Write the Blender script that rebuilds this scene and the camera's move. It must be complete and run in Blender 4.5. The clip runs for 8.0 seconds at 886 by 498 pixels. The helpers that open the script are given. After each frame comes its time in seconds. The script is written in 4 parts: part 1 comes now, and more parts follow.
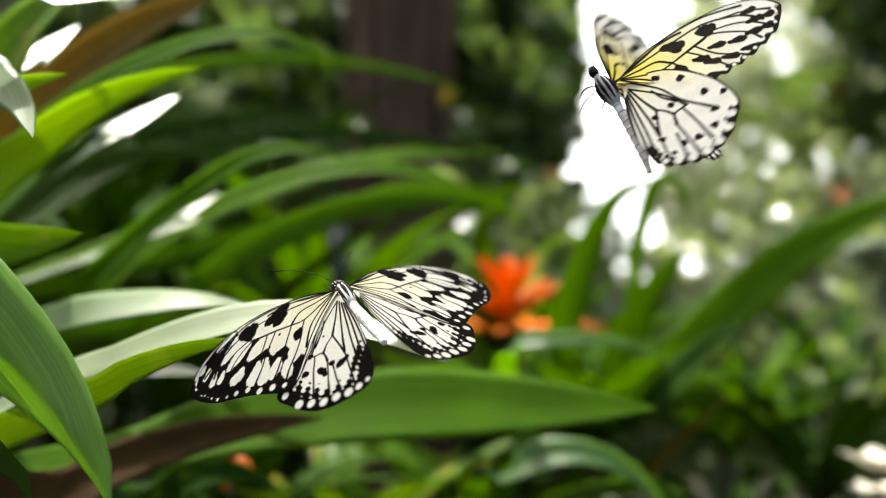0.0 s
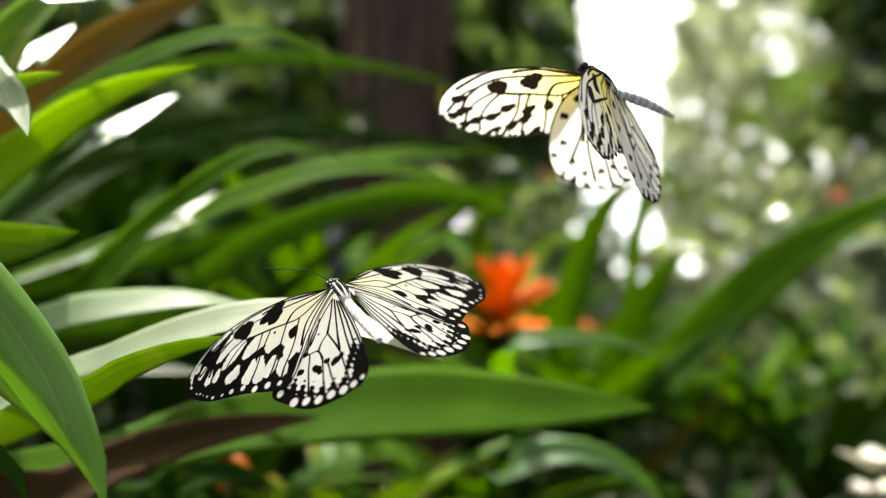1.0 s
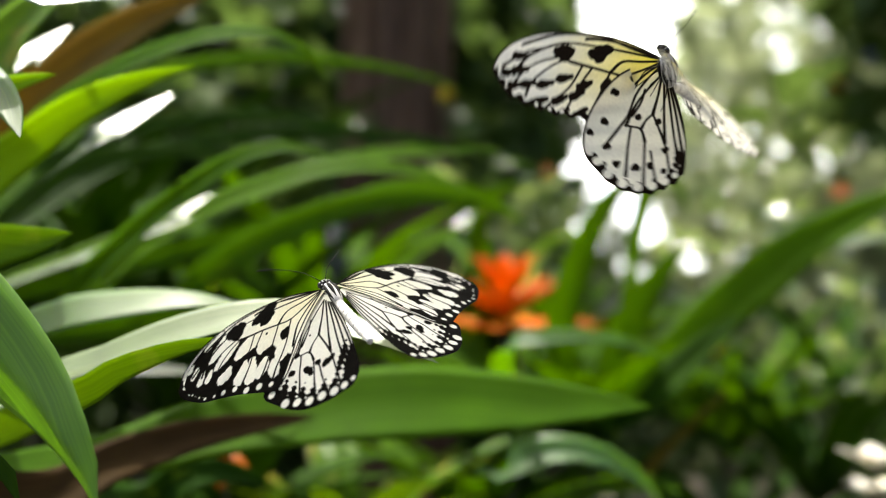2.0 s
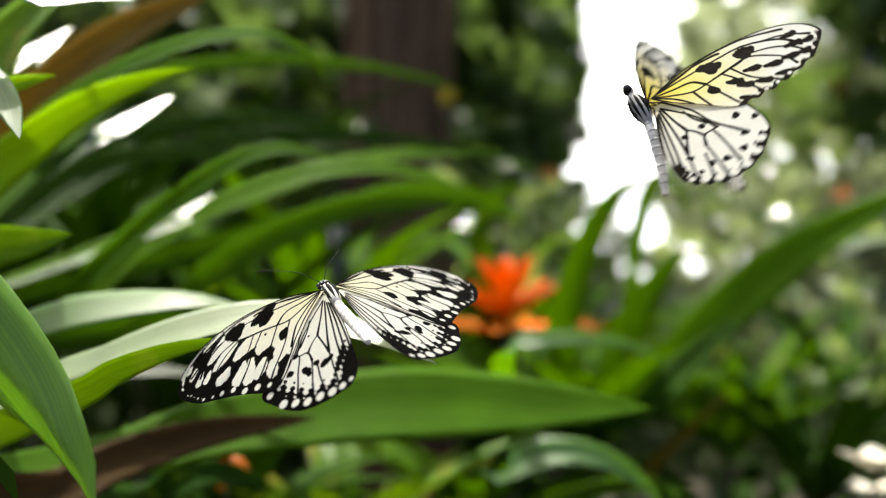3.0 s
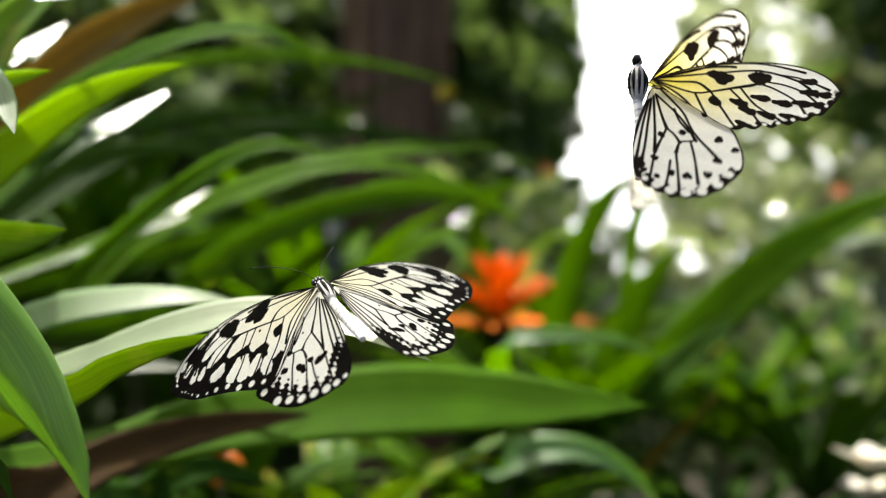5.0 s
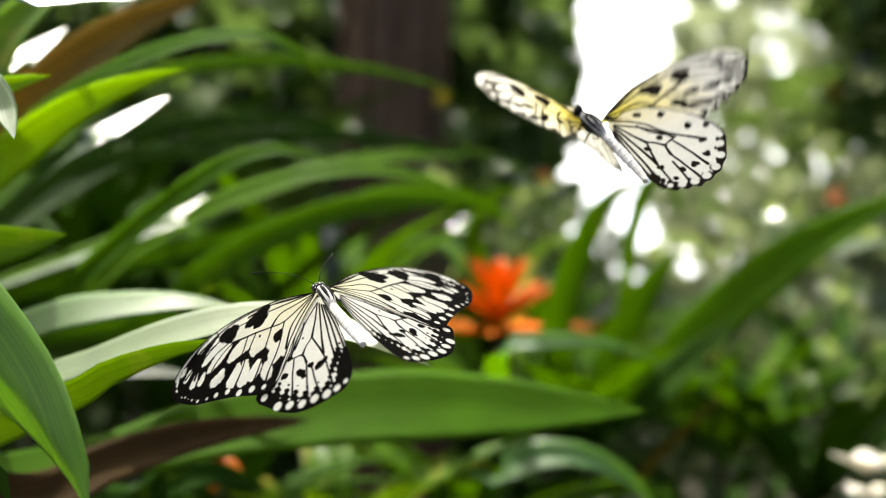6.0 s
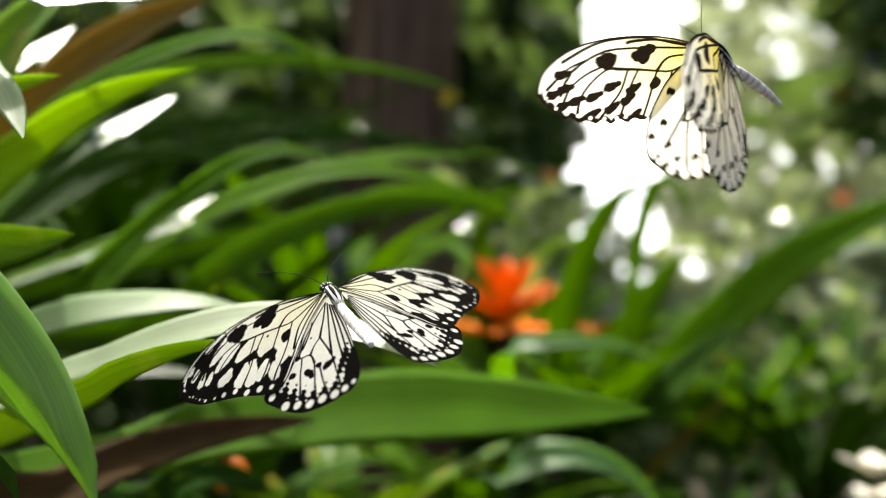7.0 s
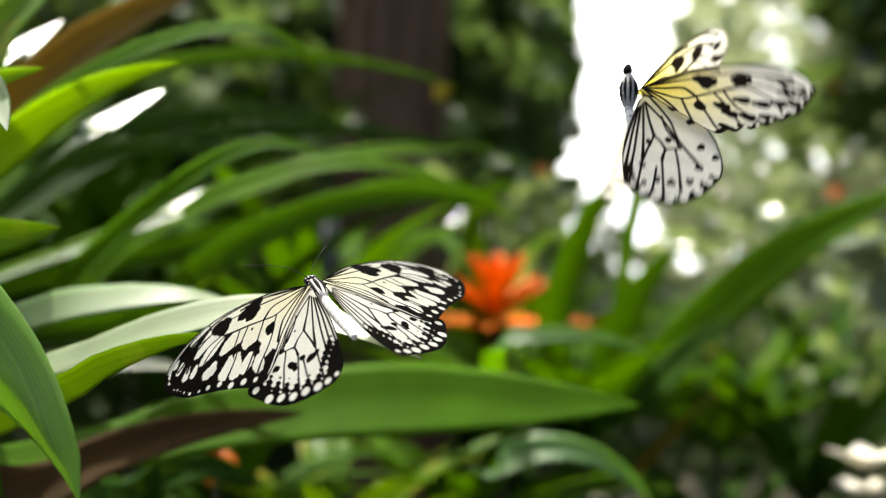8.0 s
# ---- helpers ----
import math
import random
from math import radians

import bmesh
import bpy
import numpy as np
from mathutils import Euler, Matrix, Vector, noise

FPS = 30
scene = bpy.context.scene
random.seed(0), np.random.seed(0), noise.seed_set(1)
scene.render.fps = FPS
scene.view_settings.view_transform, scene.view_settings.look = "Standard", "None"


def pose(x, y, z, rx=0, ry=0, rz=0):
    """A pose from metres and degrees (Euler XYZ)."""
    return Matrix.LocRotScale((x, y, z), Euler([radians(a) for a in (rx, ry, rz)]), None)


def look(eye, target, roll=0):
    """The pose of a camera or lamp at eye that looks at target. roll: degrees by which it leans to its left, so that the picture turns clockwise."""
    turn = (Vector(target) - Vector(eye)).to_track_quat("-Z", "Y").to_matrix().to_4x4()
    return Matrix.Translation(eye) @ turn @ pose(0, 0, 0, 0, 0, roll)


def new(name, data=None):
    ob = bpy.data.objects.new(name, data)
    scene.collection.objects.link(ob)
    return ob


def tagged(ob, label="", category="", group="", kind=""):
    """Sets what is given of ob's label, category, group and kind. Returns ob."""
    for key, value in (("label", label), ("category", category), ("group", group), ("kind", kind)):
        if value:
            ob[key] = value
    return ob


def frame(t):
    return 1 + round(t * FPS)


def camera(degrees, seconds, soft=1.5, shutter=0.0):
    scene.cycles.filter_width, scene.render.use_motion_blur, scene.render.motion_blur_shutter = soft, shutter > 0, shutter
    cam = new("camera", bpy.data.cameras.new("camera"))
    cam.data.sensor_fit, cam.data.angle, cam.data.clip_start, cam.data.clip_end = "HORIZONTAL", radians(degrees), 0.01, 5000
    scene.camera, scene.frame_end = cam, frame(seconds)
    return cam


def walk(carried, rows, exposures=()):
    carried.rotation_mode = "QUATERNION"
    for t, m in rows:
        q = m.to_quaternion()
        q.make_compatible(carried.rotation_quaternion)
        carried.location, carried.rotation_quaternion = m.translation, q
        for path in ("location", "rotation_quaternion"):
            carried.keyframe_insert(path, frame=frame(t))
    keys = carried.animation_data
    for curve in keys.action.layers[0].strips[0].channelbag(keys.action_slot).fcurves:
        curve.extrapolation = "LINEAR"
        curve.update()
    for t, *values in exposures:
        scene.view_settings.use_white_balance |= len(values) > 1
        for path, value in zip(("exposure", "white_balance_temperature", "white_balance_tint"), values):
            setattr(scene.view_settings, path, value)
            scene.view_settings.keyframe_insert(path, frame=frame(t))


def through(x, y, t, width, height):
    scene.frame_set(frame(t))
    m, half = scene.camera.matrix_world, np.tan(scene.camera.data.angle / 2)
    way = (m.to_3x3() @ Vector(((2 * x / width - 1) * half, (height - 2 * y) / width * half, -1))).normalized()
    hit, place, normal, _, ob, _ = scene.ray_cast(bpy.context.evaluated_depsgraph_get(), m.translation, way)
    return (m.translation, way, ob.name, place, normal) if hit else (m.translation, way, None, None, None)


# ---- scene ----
EYE = 0.9      # height of the lens over the ground
cam = camera(42.0, 8.0, soft=1.1, shutter=0.07)
cam.data.dof.use_dof = True
cam.data.dof.focus_distance = 0.428
cam.data.dof.aperture_fstop = 5.0
cam.data.dof.aperture_blades = 0


def held(x, z, yaw, pitch, roll):
    return pose(x, 0, EYE + z, 90 + pitch, roll, yaw)


walk(cam, [
    (0.0, held(0.0, 0.0, 0.0, 0.0, 0.0)),
    (0.5, held(-0.00019, -0.00073, 0.092, 0.114, 0.064)),
    (1.0, held(0.00137, -0.00103, -0.059, 0.035, 0.046)),
    (1.5, held(0.00401, 0.00033, 0.013, -0.133, 0.174)),
    (3.0, held(0.00721, -0.00046, 0.233, 0.033, 0.168)),
    (3.5, held(0.00734, 0.00022, 0.104, -0.191, 0.167)),
    (4.0, held(0.00808, 0.00026, 0.190, -0.143, 0.022)),
    (4.5, held(0.00865, 0.00025, 0.184, -0.290, -0.014)),
    (6.0, held(0.00679, 0.00002, -0.075, 0.096, -0.084)),
    (6.5, held(0.00794, 0.00023, -0.012, 0.070, -0.122)),
    (7.0, held(0.00600, 0.00022, 0.220, 0.093, -0.257)),
    (7.5, held(0.00820, 0.00011, -0.042, -0.067, -0.356)),
    (8.0, held(0.00986, -0.00045, -0.047, -0.173, -0.230)),
], exposures=((0.0, 1.17, 6600, 4), (8.0, 1.17, 6600, 4)))

# ---- daylight ----
SUN_UP, SUN_ROUND = radians(63), radians(-30)      # height, and turn from straight ahead to the right
world = bpy.data.worlds.new("daylight")
scene.world = world
world.use_nodes = True
sky = world.node_tree.nodes.new("ShaderNodeTexSky")
sky.sky_type, sky.sun_disc = "NISHITA", False
sky.sun_elevation, sky.sun_rotation = SUN_UP, SUN_ROUND
sky.dust_density, sky.air_density, sky.ozone_density = 7.0, 0.7, 0.3
glow = world.node_tree.nodes["Background"]
glow.inputs["Strength"].default_value = 0.15
world.node_tree.links.new(sky.outputs[0], glow.inputs["Color"])
sun = new("sun", bpy.data.lights.new("sun", "SUN"))
sun.data.energy, sun.data.angle, sun.data.color = 4.2, radians(0.6), (1.0, 0.95, 0.84)
sun.matrix_world = look((0, 0, 0), (-math.sin(SUN_ROUND) * math.cos(SUN_UP), -math.cos(SUN_ROUND) * math.cos(SUN_UP), -math.sin(SUN_UP)))

# ---- materials ----
def nodes_of(name):
    m = bpy.data.materials.new(name)
    m.use_nodes = True
    t = m.node_tree
    t.nodes.clear()
    return m, t


def wire(t, a, b):
    t.links.new(a, b)


def node(t, kind, **values):
    n = t.nodes.new(kind)
    for k, v in values.items():
        n.inputs[k.replace("_", " ")].default_value = v
    return n


def ramp(t, source, *stops):
    n = t.nodes.new("ShaderNodeValToRGB")
    e = n.color_ramp.elements
    while len(e) < len(stops):
        e.new(0.5)
    for i, (p, c) in enumerate(stops):
        e[i].position, e[i].color = p, (*c, 1) if len(c) == 3 else c
    wire(t, source, n.inputs[0])
    return n.outputs[0]


def mixed(t, fac, a, b, kind="MIX"):
    n = t.nodes.new("ShaderNodeMix")
    n.data_type, n.blend_type = "RGBA", kind
    for s, v in ((n.inputs[0], fac), (n.inputs[6], a), (n.inputs[7], b)):
        if isinstance(v, (int, float)):
            s.default_value = v
        elif isinstance(v, tuple):
            s.default_value = (*v, 1)
        else:
            wire(t, v, s)
    return n.outputs[2]


def leaf_material(name, dark, light, through, rough=0.35, clear=0.45, patch=(0.3, 0.26, 0.05), amount=0.0, island=False, sheen=0.16):
    """A leaf with lengthwise veins (its UV runs along and across the blade), sheen, and light that comes through."""
    m, t = nodes_of(name)
    out = t.nodes.new("ShaderNodeOutputMaterial")
    uv = t.nodes.new("ShaderNodeUVMap")
    stretch = node(t, "ShaderNodeMapping", Scale=(2.0, 46.0, 1.0))
    wire(t, uv.outputs[0], stretch.inputs[0])
    veins = node(t, "ShaderNodeTexNoise", Scale=1.0, Detail=3.0)
    wire(t, stretch.outputs[0], veins.inputs["Vector"])
    place = t.nodes.new("ShaderNodeTexCoord")
    blotch = node(t, "ShaderNodeTexNoise", Scale=38.0, Detail=4.0)
    wire(t, place.outputs["Object"], blotch.inputs["Vector"])
    chance = t.nodes.new("ShaderNodeNewGeometry" if island else "ShaderNodeObjectInfo")
    chance = chance.outputs["Random Per Island" if island else "Random"]
    stripe = ramp(t, veins.outputs[0], (0.36, (0, 0, 0)), (0.64, (1, 1, 1)))
    colour = mixed(t, stripe, dark, light)
    tone = ramp(t, blotch.outputs[0], (0.35, (0.72, 0.72, 0.72)), (0.7, (1.2, 1.2, 1.2)))
    colour = mixed(t, 0.8, colour, tone, "MULTIPLY")
    own = ramp(t, chance, (0.0, (0.75, 0.85, 0.8)), (0.5, (1, 1, 1)), (1.0, (1.25, 1.15, 0.9)))
    colour = mixed(t, 1.0, colour, own, "MULTIPLY")
    if amount:
        worn = ramp(t, blotch.outputs[0], (0.62 - 0.2 * amount, (0, 0, 0)), (0.7, (1, 1, 1)))
        colour = mixed(t, worn, colour, patch)
    skin = node(t, "ShaderNodeBsdfPrincipled", Roughness=rough, IOR=1.45)
    skin.inputs["Specular IOR Level"].default_value = sheen
    wire(t, colour, skin.inputs["Base Color"])
    gloss = ramp(t, blotch.outputs[0], (0.3, (rough * 0.85,) * 3), (0.75, (rough * 1.25,) * 3))
    wire(t, gloss, skin.inputs["Roughness"])
    bump = node(t, "ShaderNodeBump", Strength=0.25, Distance=0.0006)
    wire(t, veins.outputs[0], bump.inputs["Height"])
    wire(t, bump.outputs[0], skin.inputs["Normal"])
    inner = t.nodes.new("ShaderNodeBsdfTranslucent")
    wire(t, mixed(t, 1.0, through, mixed(t, stripe, (0.8, 0.8, 0.8), (1.1, 1.1, 1.0)), "MULTIPLY"), inner.inputs["Color"])
    both = node(t, "ShaderNodeMixShader", Fac=clear)
    wire(t, skin.outputs[0], both.inputs[1])
    wire(t, inner.outputs[0], both.inputs[2])
    wire(t, both.outputs[0], out.inputs[0])
    return m


def rough_material(name, dark, light, scale, rough=0.8, bump=0.4, stretch=(1, 1, 1), depth=0.003, shine=0.5):
    m, t = nodes_of(name)
    out = t.nodes.new("ShaderNodeOutputMaterial")
    place = t.nodes.new("ShaderNodeTexCoord")
    turn = node(t, "ShaderNodeMapping", Scale=stretch)
    wire(t, place.outputs["Object"], turn.inputs[0])
    grain = node(t, "ShaderNodeTexNoise", Scale=scale, Detail=6.0, Roughness=0.65)
    wire(t, turn.outputs[0], grain.inputs["Vector"])
    broad = node(t, "ShaderNodeTexNoise", Scale=scale * 0.13, Detail=3.0)
    wire(t, turn.outputs[0], broad.inputs["Vector"])
    colour = mixed(t, ramp(t, grain.outputs[0], (0.35, (0, 0, 0)), (0.68, (1, 1, 1))), dark, light)
    colour = mixed(t, 0.7, colour, ramp(t, broad.outputs[0], (0.3, (0.6, 0.6, 0.6)), (0.7, (1.3, 1.3, 1.3))), "MULTIPLY")
    skin = node(t, "ShaderNodeBsdfPrincipled", Roughness=rough)
    skin.inputs["Specular IOR Level"].default_value = shine
    wire(t, colour, skin.inputs["Base Color"])
    rise = node(t, "ShaderNodeBump", Strength=bump, Distance=depth)
    wire(t, grain.outputs[0], rise.inputs["Height"])
    wire(t, rise.outputs[0], skin.inputs["Normal"])
    wire(t, skin.outputs[0], out.inputs[0])
    return m


def wing_material(name, ink=((0.002, 0.0018, 0.0016), (0.006, 0.005, 0.0045)), clear=0.64, white=(0.76, 0.76, 0.73)):
    """Scales on a membrane: the pattern attribute holds black (red), yellow (green) and white spots (blue)."""
    m, t = nodes_of(name)
    out = t.nodes.new("ShaderNodeOutputMaterial")
    mark = t.nodes.new("ShaderNodeAttribute")
    mark.attribute_name = "pattern"
    split = t.nodes.new("ShaderNodeSeparateColor")
    wire(t, mark.outputs["Color"], split.inputs[0])
    place = t.nodes.new("ShaderNodeTexCoord")
    dust = node(t, "ShaderNodeTexNoise", Scale=900.0, Detail=3.0)
    wire(t, place.outputs["Object"], dust.inputs["Vector"])
    pale = mixed(t, split.outputs[1], white, (0.74, 0.62, 0.07))
    pale = mixed(t, 0.5, pale, ramp(t, dust.outputs[0], (0.3, (0.85, 0.85, 0.85)), (0.7, (1.08, 1.08, 1.08))), "MULTIPLY")
    black = mixed(t, dust.outputs[0], *ink)
    colour = mixed(t, split.outputs[0], pale, black)
    skin = node(t, "ShaderNodeBsdfPrincipled", Roughness=0.6)
    skin.inputs["Specular IOR Level"].default_value = 0.01
    wire(t, colour, skin.inputs["Base Color"])
    rise = node(t, "ShaderNodeBump", Strength=0.3, Distance=0.0002)
    wire(t, split.outputs[0], rise.inputs["Height"])
    wire(t, rise.outputs[0], skin.inputs["Normal"])
    inner = t.nodes.new("ShaderNodeBsdfTranslucent")
    wire(t, mixed(t, 1.0, colour, (1.22, 1.2, 1.10), "MULTIPLY"), inner.inputs["Color"])
    both = node(t, "ShaderNodeMixShader", Fac=clear)
    wire(t, skin.outputs[0], both.inputs[1])
    wire(t, inner.outputs[0], both.inputs[2])
    wire(t, both.outputs[0], out.inputs[0])
    return m


def glowing(name, colour, strength):
    m, t = nodes_of(name)
    out = t.nodes.new("ShaderNodeOutputMaterial")
    e = node(t, "ShaderNodeEmission", Color=(*colour, 1), Strength=strength)
    wire(t, e.outputs[0], out.inputs[0])
    return m


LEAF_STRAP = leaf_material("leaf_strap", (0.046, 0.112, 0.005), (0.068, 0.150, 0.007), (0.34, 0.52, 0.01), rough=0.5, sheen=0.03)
# Darker leaf green, which also puts shade into the rear clumps' colour.
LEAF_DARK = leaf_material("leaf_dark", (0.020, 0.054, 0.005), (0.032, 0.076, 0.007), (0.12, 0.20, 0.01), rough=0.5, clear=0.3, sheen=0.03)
LEAF_BROAD = leaf_material("leaf_broad", (0.062, 0.128, 0.044), (0.070, 0.140, 0.049), (0.52, 0.80, 0.03), rough=0.40, clear=0.45, sheen=0.30)
LEAF_WAXY = leaf_material("leaf_waxy", (0.100, 0.150, 0.085), (0.130, 0.185, 0.105), (0.20, 0.34, 0.06), rough=0.34, clear=0.25, sheen=0.6)
LEAF_LIME = leaf_material("leaf_lime", (0.140, 0.260, 0.008), (0.190, 0.320, 0.012), (0.66, 0.88, 0.02), rough=0.45, clear=0.5, sheen=0.06)
LEAF_BROWN = leaf_material("leaf_brown", (0.120, 0.085, 0.010), (0.170, 0.125, 0.014), (0.42, 0.29, 0.02), rough=0.5, clear=0.4)
LEAF_DRY = leaf_material("leaf_dry", (0.050, 0.030, 0.012), (0.078, 0.048, 0.018), (0.16, 0.09, 0.02), rough=0.6, clear=0.3, sheen=0.05)
LEAF_TIPPED = leaf_material("leaf_tipped", (0.075, 0.165, 0.010), (0.100, 0.200, 0.012), (0.42, 0.58, 0.02), amount=0.3, patch=(0.34, 0.27, 0.04))
BRACT = leaf_material("bract_orange", (0.74, 0.170, 0.010), (0.84, 0.250, 0.016), (0.88, 0.30, 0.02), rough=0.45, clear=0.35)
# One shrub leaf in three tones; sunlight or shade is put into the colour.
SHRUB_DIM_TONE = leaf_material("shrub_dim_tone", (0.040, 0.075, 0.020), (0.065, 0.110, 0.028), (0.16, 0.25, 0.05), clear=0.35, island=True)
SHRUB_SUN_TONE = leaf_material("shrub_sun_tone", (0.160, 0.195, 0.115), (0.310, 0.345, 0.215), (0.50, 0.57, 0.32), rough=0.25, clear=0.45, island=True, sheen=0.6)
SHRUB_SHADE_TONE = leaf_material("shrub_shade_tone", (0.018, 0.038, 0.012), (0.034, 0.062, 0.018), (0.05, 0.09, 0.02), clear=0.15, island=True)
# Pale extra-glossy leaf, for blades added to make white glints.
LEAF_GLOSS = leaf_material("leaf_gloss", (0.130, 0.180, 0.090), (0.170, 0.220, 0.120), (0.25, 0.36, 0.08), rough=0.24, clear=0.2, sheen=1.0)
GLINT = leaf_material("glossy_small_leaf", (0.090, 0.140, 0.050), (0.150, 0.210, 0.080), (0.28, 0.36, 0.10), rough=0.2, clear=0.4, island=True, sheen=0.9)
PETAL_YELLOW = leaf_material("petal_yellow", (0.60, 0.46, 0.03), (0.75, 0.60, 0.05), (0.85, 0.70, 0.06), rough=0.6)
# White for flowers made up to stand in for a bright patch.
LIGHT_PATCH = leaf_material("light_patch", (0.72, 0.71, 0.66), (0.82, 0.81, 0.77), (0.90, 0.89, 0.84), rough=0.5, clear=0.3)
PETAL_VIOLET = leaf_material("petal_violet", (0.18, 0.16, 0.60), (0.26, 0.24, 0.75), (0.36, 0.34, 0.90), rough=0.6)
STEM = rough_material("plant_stem", (0.05, 0.06, 0.02), (0.09, 0.09, 0.035), 60)
BARK = rough_material("bark", (0.075, 0.038, 0.020), (0.180, 0.100, 0.055), 26, stretch=(1, 1, 0.25))
POST = rough_material("grey_post", (0.03, 0.032, 0.035), (0.05, 0.052, 0.055), 50, rough=0.6, bump=0.15)
SOIL = rough_material("soil", (0.018, 0.012, 0.008), (0.045, 0.032, 0.022), 30, rough=0.95, bump=0.8, depth=0.02)
WING = wing_material("wing_scales")
WING_THIN = wing_material("worn_wing_scales", ((0.004, 0.003, 0.0025), (0.012, 0.008, 0.006)), 0.5, (0.71, 0.705, 0.67))
SKY_GLOW = glowing("hazy_sky", (1.0, 0.99, 0.95), 2.2)
FUR_WHITE = rough_material("body_white", (0.55, 0.53, 0.50), (0.78, 0.77, 0.74), 1400, rough=0.85, bump=0.5, depth=0.0002)
FUR_BLACK = rough_material("body_black", (0.004, 0.004, 0.004), (0.012, 0.011, 0.010), 900, rough=0.7, bump=0.3, depth=0.0002, shine=0.05)
FUR_GREY = rough_material("body_grey", (0.26, 0.255, 0.25), (0.52, 0.51, 0.50), 1200, rough=0.85, bump=0.5, depth=0.0002)
EYE_BLACK = rough_material("eye_black", (0.010, 0.009, 0.008), (0.02, 0.018, 0.016), 900, rough=0.2, bump=0.05, depth=0.0001)

# ---- tools ----
def smooth_line(points, count):
    """Points at even steps along a rounded line through the given ones."""
    p = np.array(points, float)
    p = np.vstack([2 * p[0] - p[1], p, 2 * p[-1] - p[-2]])
    fine = []
    for a, b, c, d in zip(p[:-3], p[1:-2], p[2:-1], p[3:]):
        for u in np.linspace(0, 1, 24, endpoint=False):
            fine.append(0.5 * (2 * b + (c - a) * u + (2 * a - 5 * b + 4 * c - d) * u * u + (3 * b - a - 3 * c + d) * u ** 3))
    fine = np.array(fine + [p[-2]])
    run = np.r_[0, np.cumsum(np.linalg.norm(np.diff(fine, axis=0), axis=1))]
    at = np.linspace(0, run[-1], count)
    return np.stack([np.interp(at, run, fine[:, i]) for i in range(fine.shape[1])], 1)


def link_mesh(name, verts, faces, material, parent=None, label="", uv=None):
    me = bpy.data.meshes.new(name)
    me.from_pydata([tuple(v) for v in verts], [], [tuple(int(i) for i in q) for q in faces])
    me.polygons.foreach_set("use_smooth", [True] * len(me.polygons))
    if uv is not None:
        layer = me.uv_layers.new(name="UVMap")
        loops = np.empty(len(me.loops), int)
        me.loops.foreach_get("vertex_index", loops)
        layer.data.foreach_set("uv", np.asarray(uv, float)[loops].ravel())
    me.materials.append(material)
    ob = new(name, me)
    if parent is not None:
        ob.parent = parent
    return tagged(ob, label)


def blade(points, width, up, fold=0.25, belly=0.35, count=22, across=6, thick=0.0006, wave=0.0, base=0.35, tip_power=0.75, crease=1.3):
    """A strap leaf along a line: channelled across, widest at `belly` of its length, pointed; a closed thin shell."""
    line = smooth_line(points, count)
    tangent = np.gradient(line, axis=0)
    tangent /= np.linalg.norm(tangent, axis=1)[:, None]
    n = np.array(up, float)[None] - tangent * (tangent @ np.array(up, float))[:, None]
    n /= np.linalg.norm(n, axis=1)[:, None]
    side = np.cross(tangent, n)
    s = np.linspace(0, 1, count)
    grow = base + (1 - base) * np.sin(np.clip(s / belly, 0, 1) * np.pi / 2)
    fall = np.cos(np.clip((s - belly) / (1 - belly), 0, 1) * np.pi / 2) ** tip_power
    w = width * 0.5 * grow * np.where(s < belly, 1, fall)
    v = np.linspace(-1, 1, across + 1)
    verts, uv = [], []
    for layer in (0, 1):
        for i in range(count):
            for c in v:
                lift = fold * abs(c) ** crease * w[i] + wave * w[i] * math.sin(9 * s[i] + 2.2 * c) * abs(c)
                body = thick * (1 - 0.75 * abs(c)) * (0.4 + 0.6 * (1 - s[i]))
                verts.append(line[i] + side[i] * c * w[i] * (1 - 0.15 * fold) + n[i] * (lift - layer * body))
                uv.append((s[i], (c + 1) / 2 * max(0.3, w[i] / (width * 0.5))))
    k = across + 1
    faces = []
    for i in range(count - 1):
        for j in range(across):
            a = i * k + j
            faces.append((a, a + 1, a + k + 1, a + k))
            b = a + count * k
            faces.append((b, b + k, b + k + 1, b + 1))
        for j in (0, across):
            a, b = i * k + j, i * k + j + count * k
            faces.append((a, a + k, b + k, b) if j == 0 else (a, b, b + k, a + k))
    return verts, faces, uv


def tube(line, radii, around=8, squash=1.0):
    line = np.asarray(line, float)
    tangent = np.gradient(line, axis=0)
    tangent /= np.linalg.norm(tangent, axis=1)[:, None]
    ref = np.array((0.0, 0.0, 1.0)) if abs(tangent[:, 2]).mean() < 0.8 else np.array((0.0, 1.0, 0.0))
    verts, faces = [], []
    for p, t, r in zip(line, tangent, radii):
        a = np.cross(t, ref)
        a /= np.linalg.norm(a)
        b = np.cross(a, t)
        for k in range(around):
            q = 2 * math.pi * k / around
            verts.append(p + r * (a * math.cos(q) + b * math.sin(q) * squash))
    for i in range(len(line) - 1):
        for k in range(around):
            a, b = i * around + k, i * around + (k + 1) % around
            faces.append((a, b, b + around, a + around))
    verts += [line[0], line[-1]]
    last = (len(line) - 1) * around
    for k in range(around):
        faces.append(((k + 1) % around, k, len(verts) - 2))
        faces.append((last + k, last + (k + 1) % around, len(verts) - 1))
    return verts, faces


def thing(name, place, label, category, group=""):
    ob = new(name)
    ob.location, ob.empty_display_size = place, 0.05
    return tagged(ob, label, category, group)


def leaf(plant, points, width, material, up=(0, -0.35, 0.93), name="leaf", label="", **shape):
    base = np.array(plant.location)
    verts, faces, uv = blade(np.array(points) - base, width, up, **shape)
    return link_mesh(name, verts, faces, material, plant, label, uv)


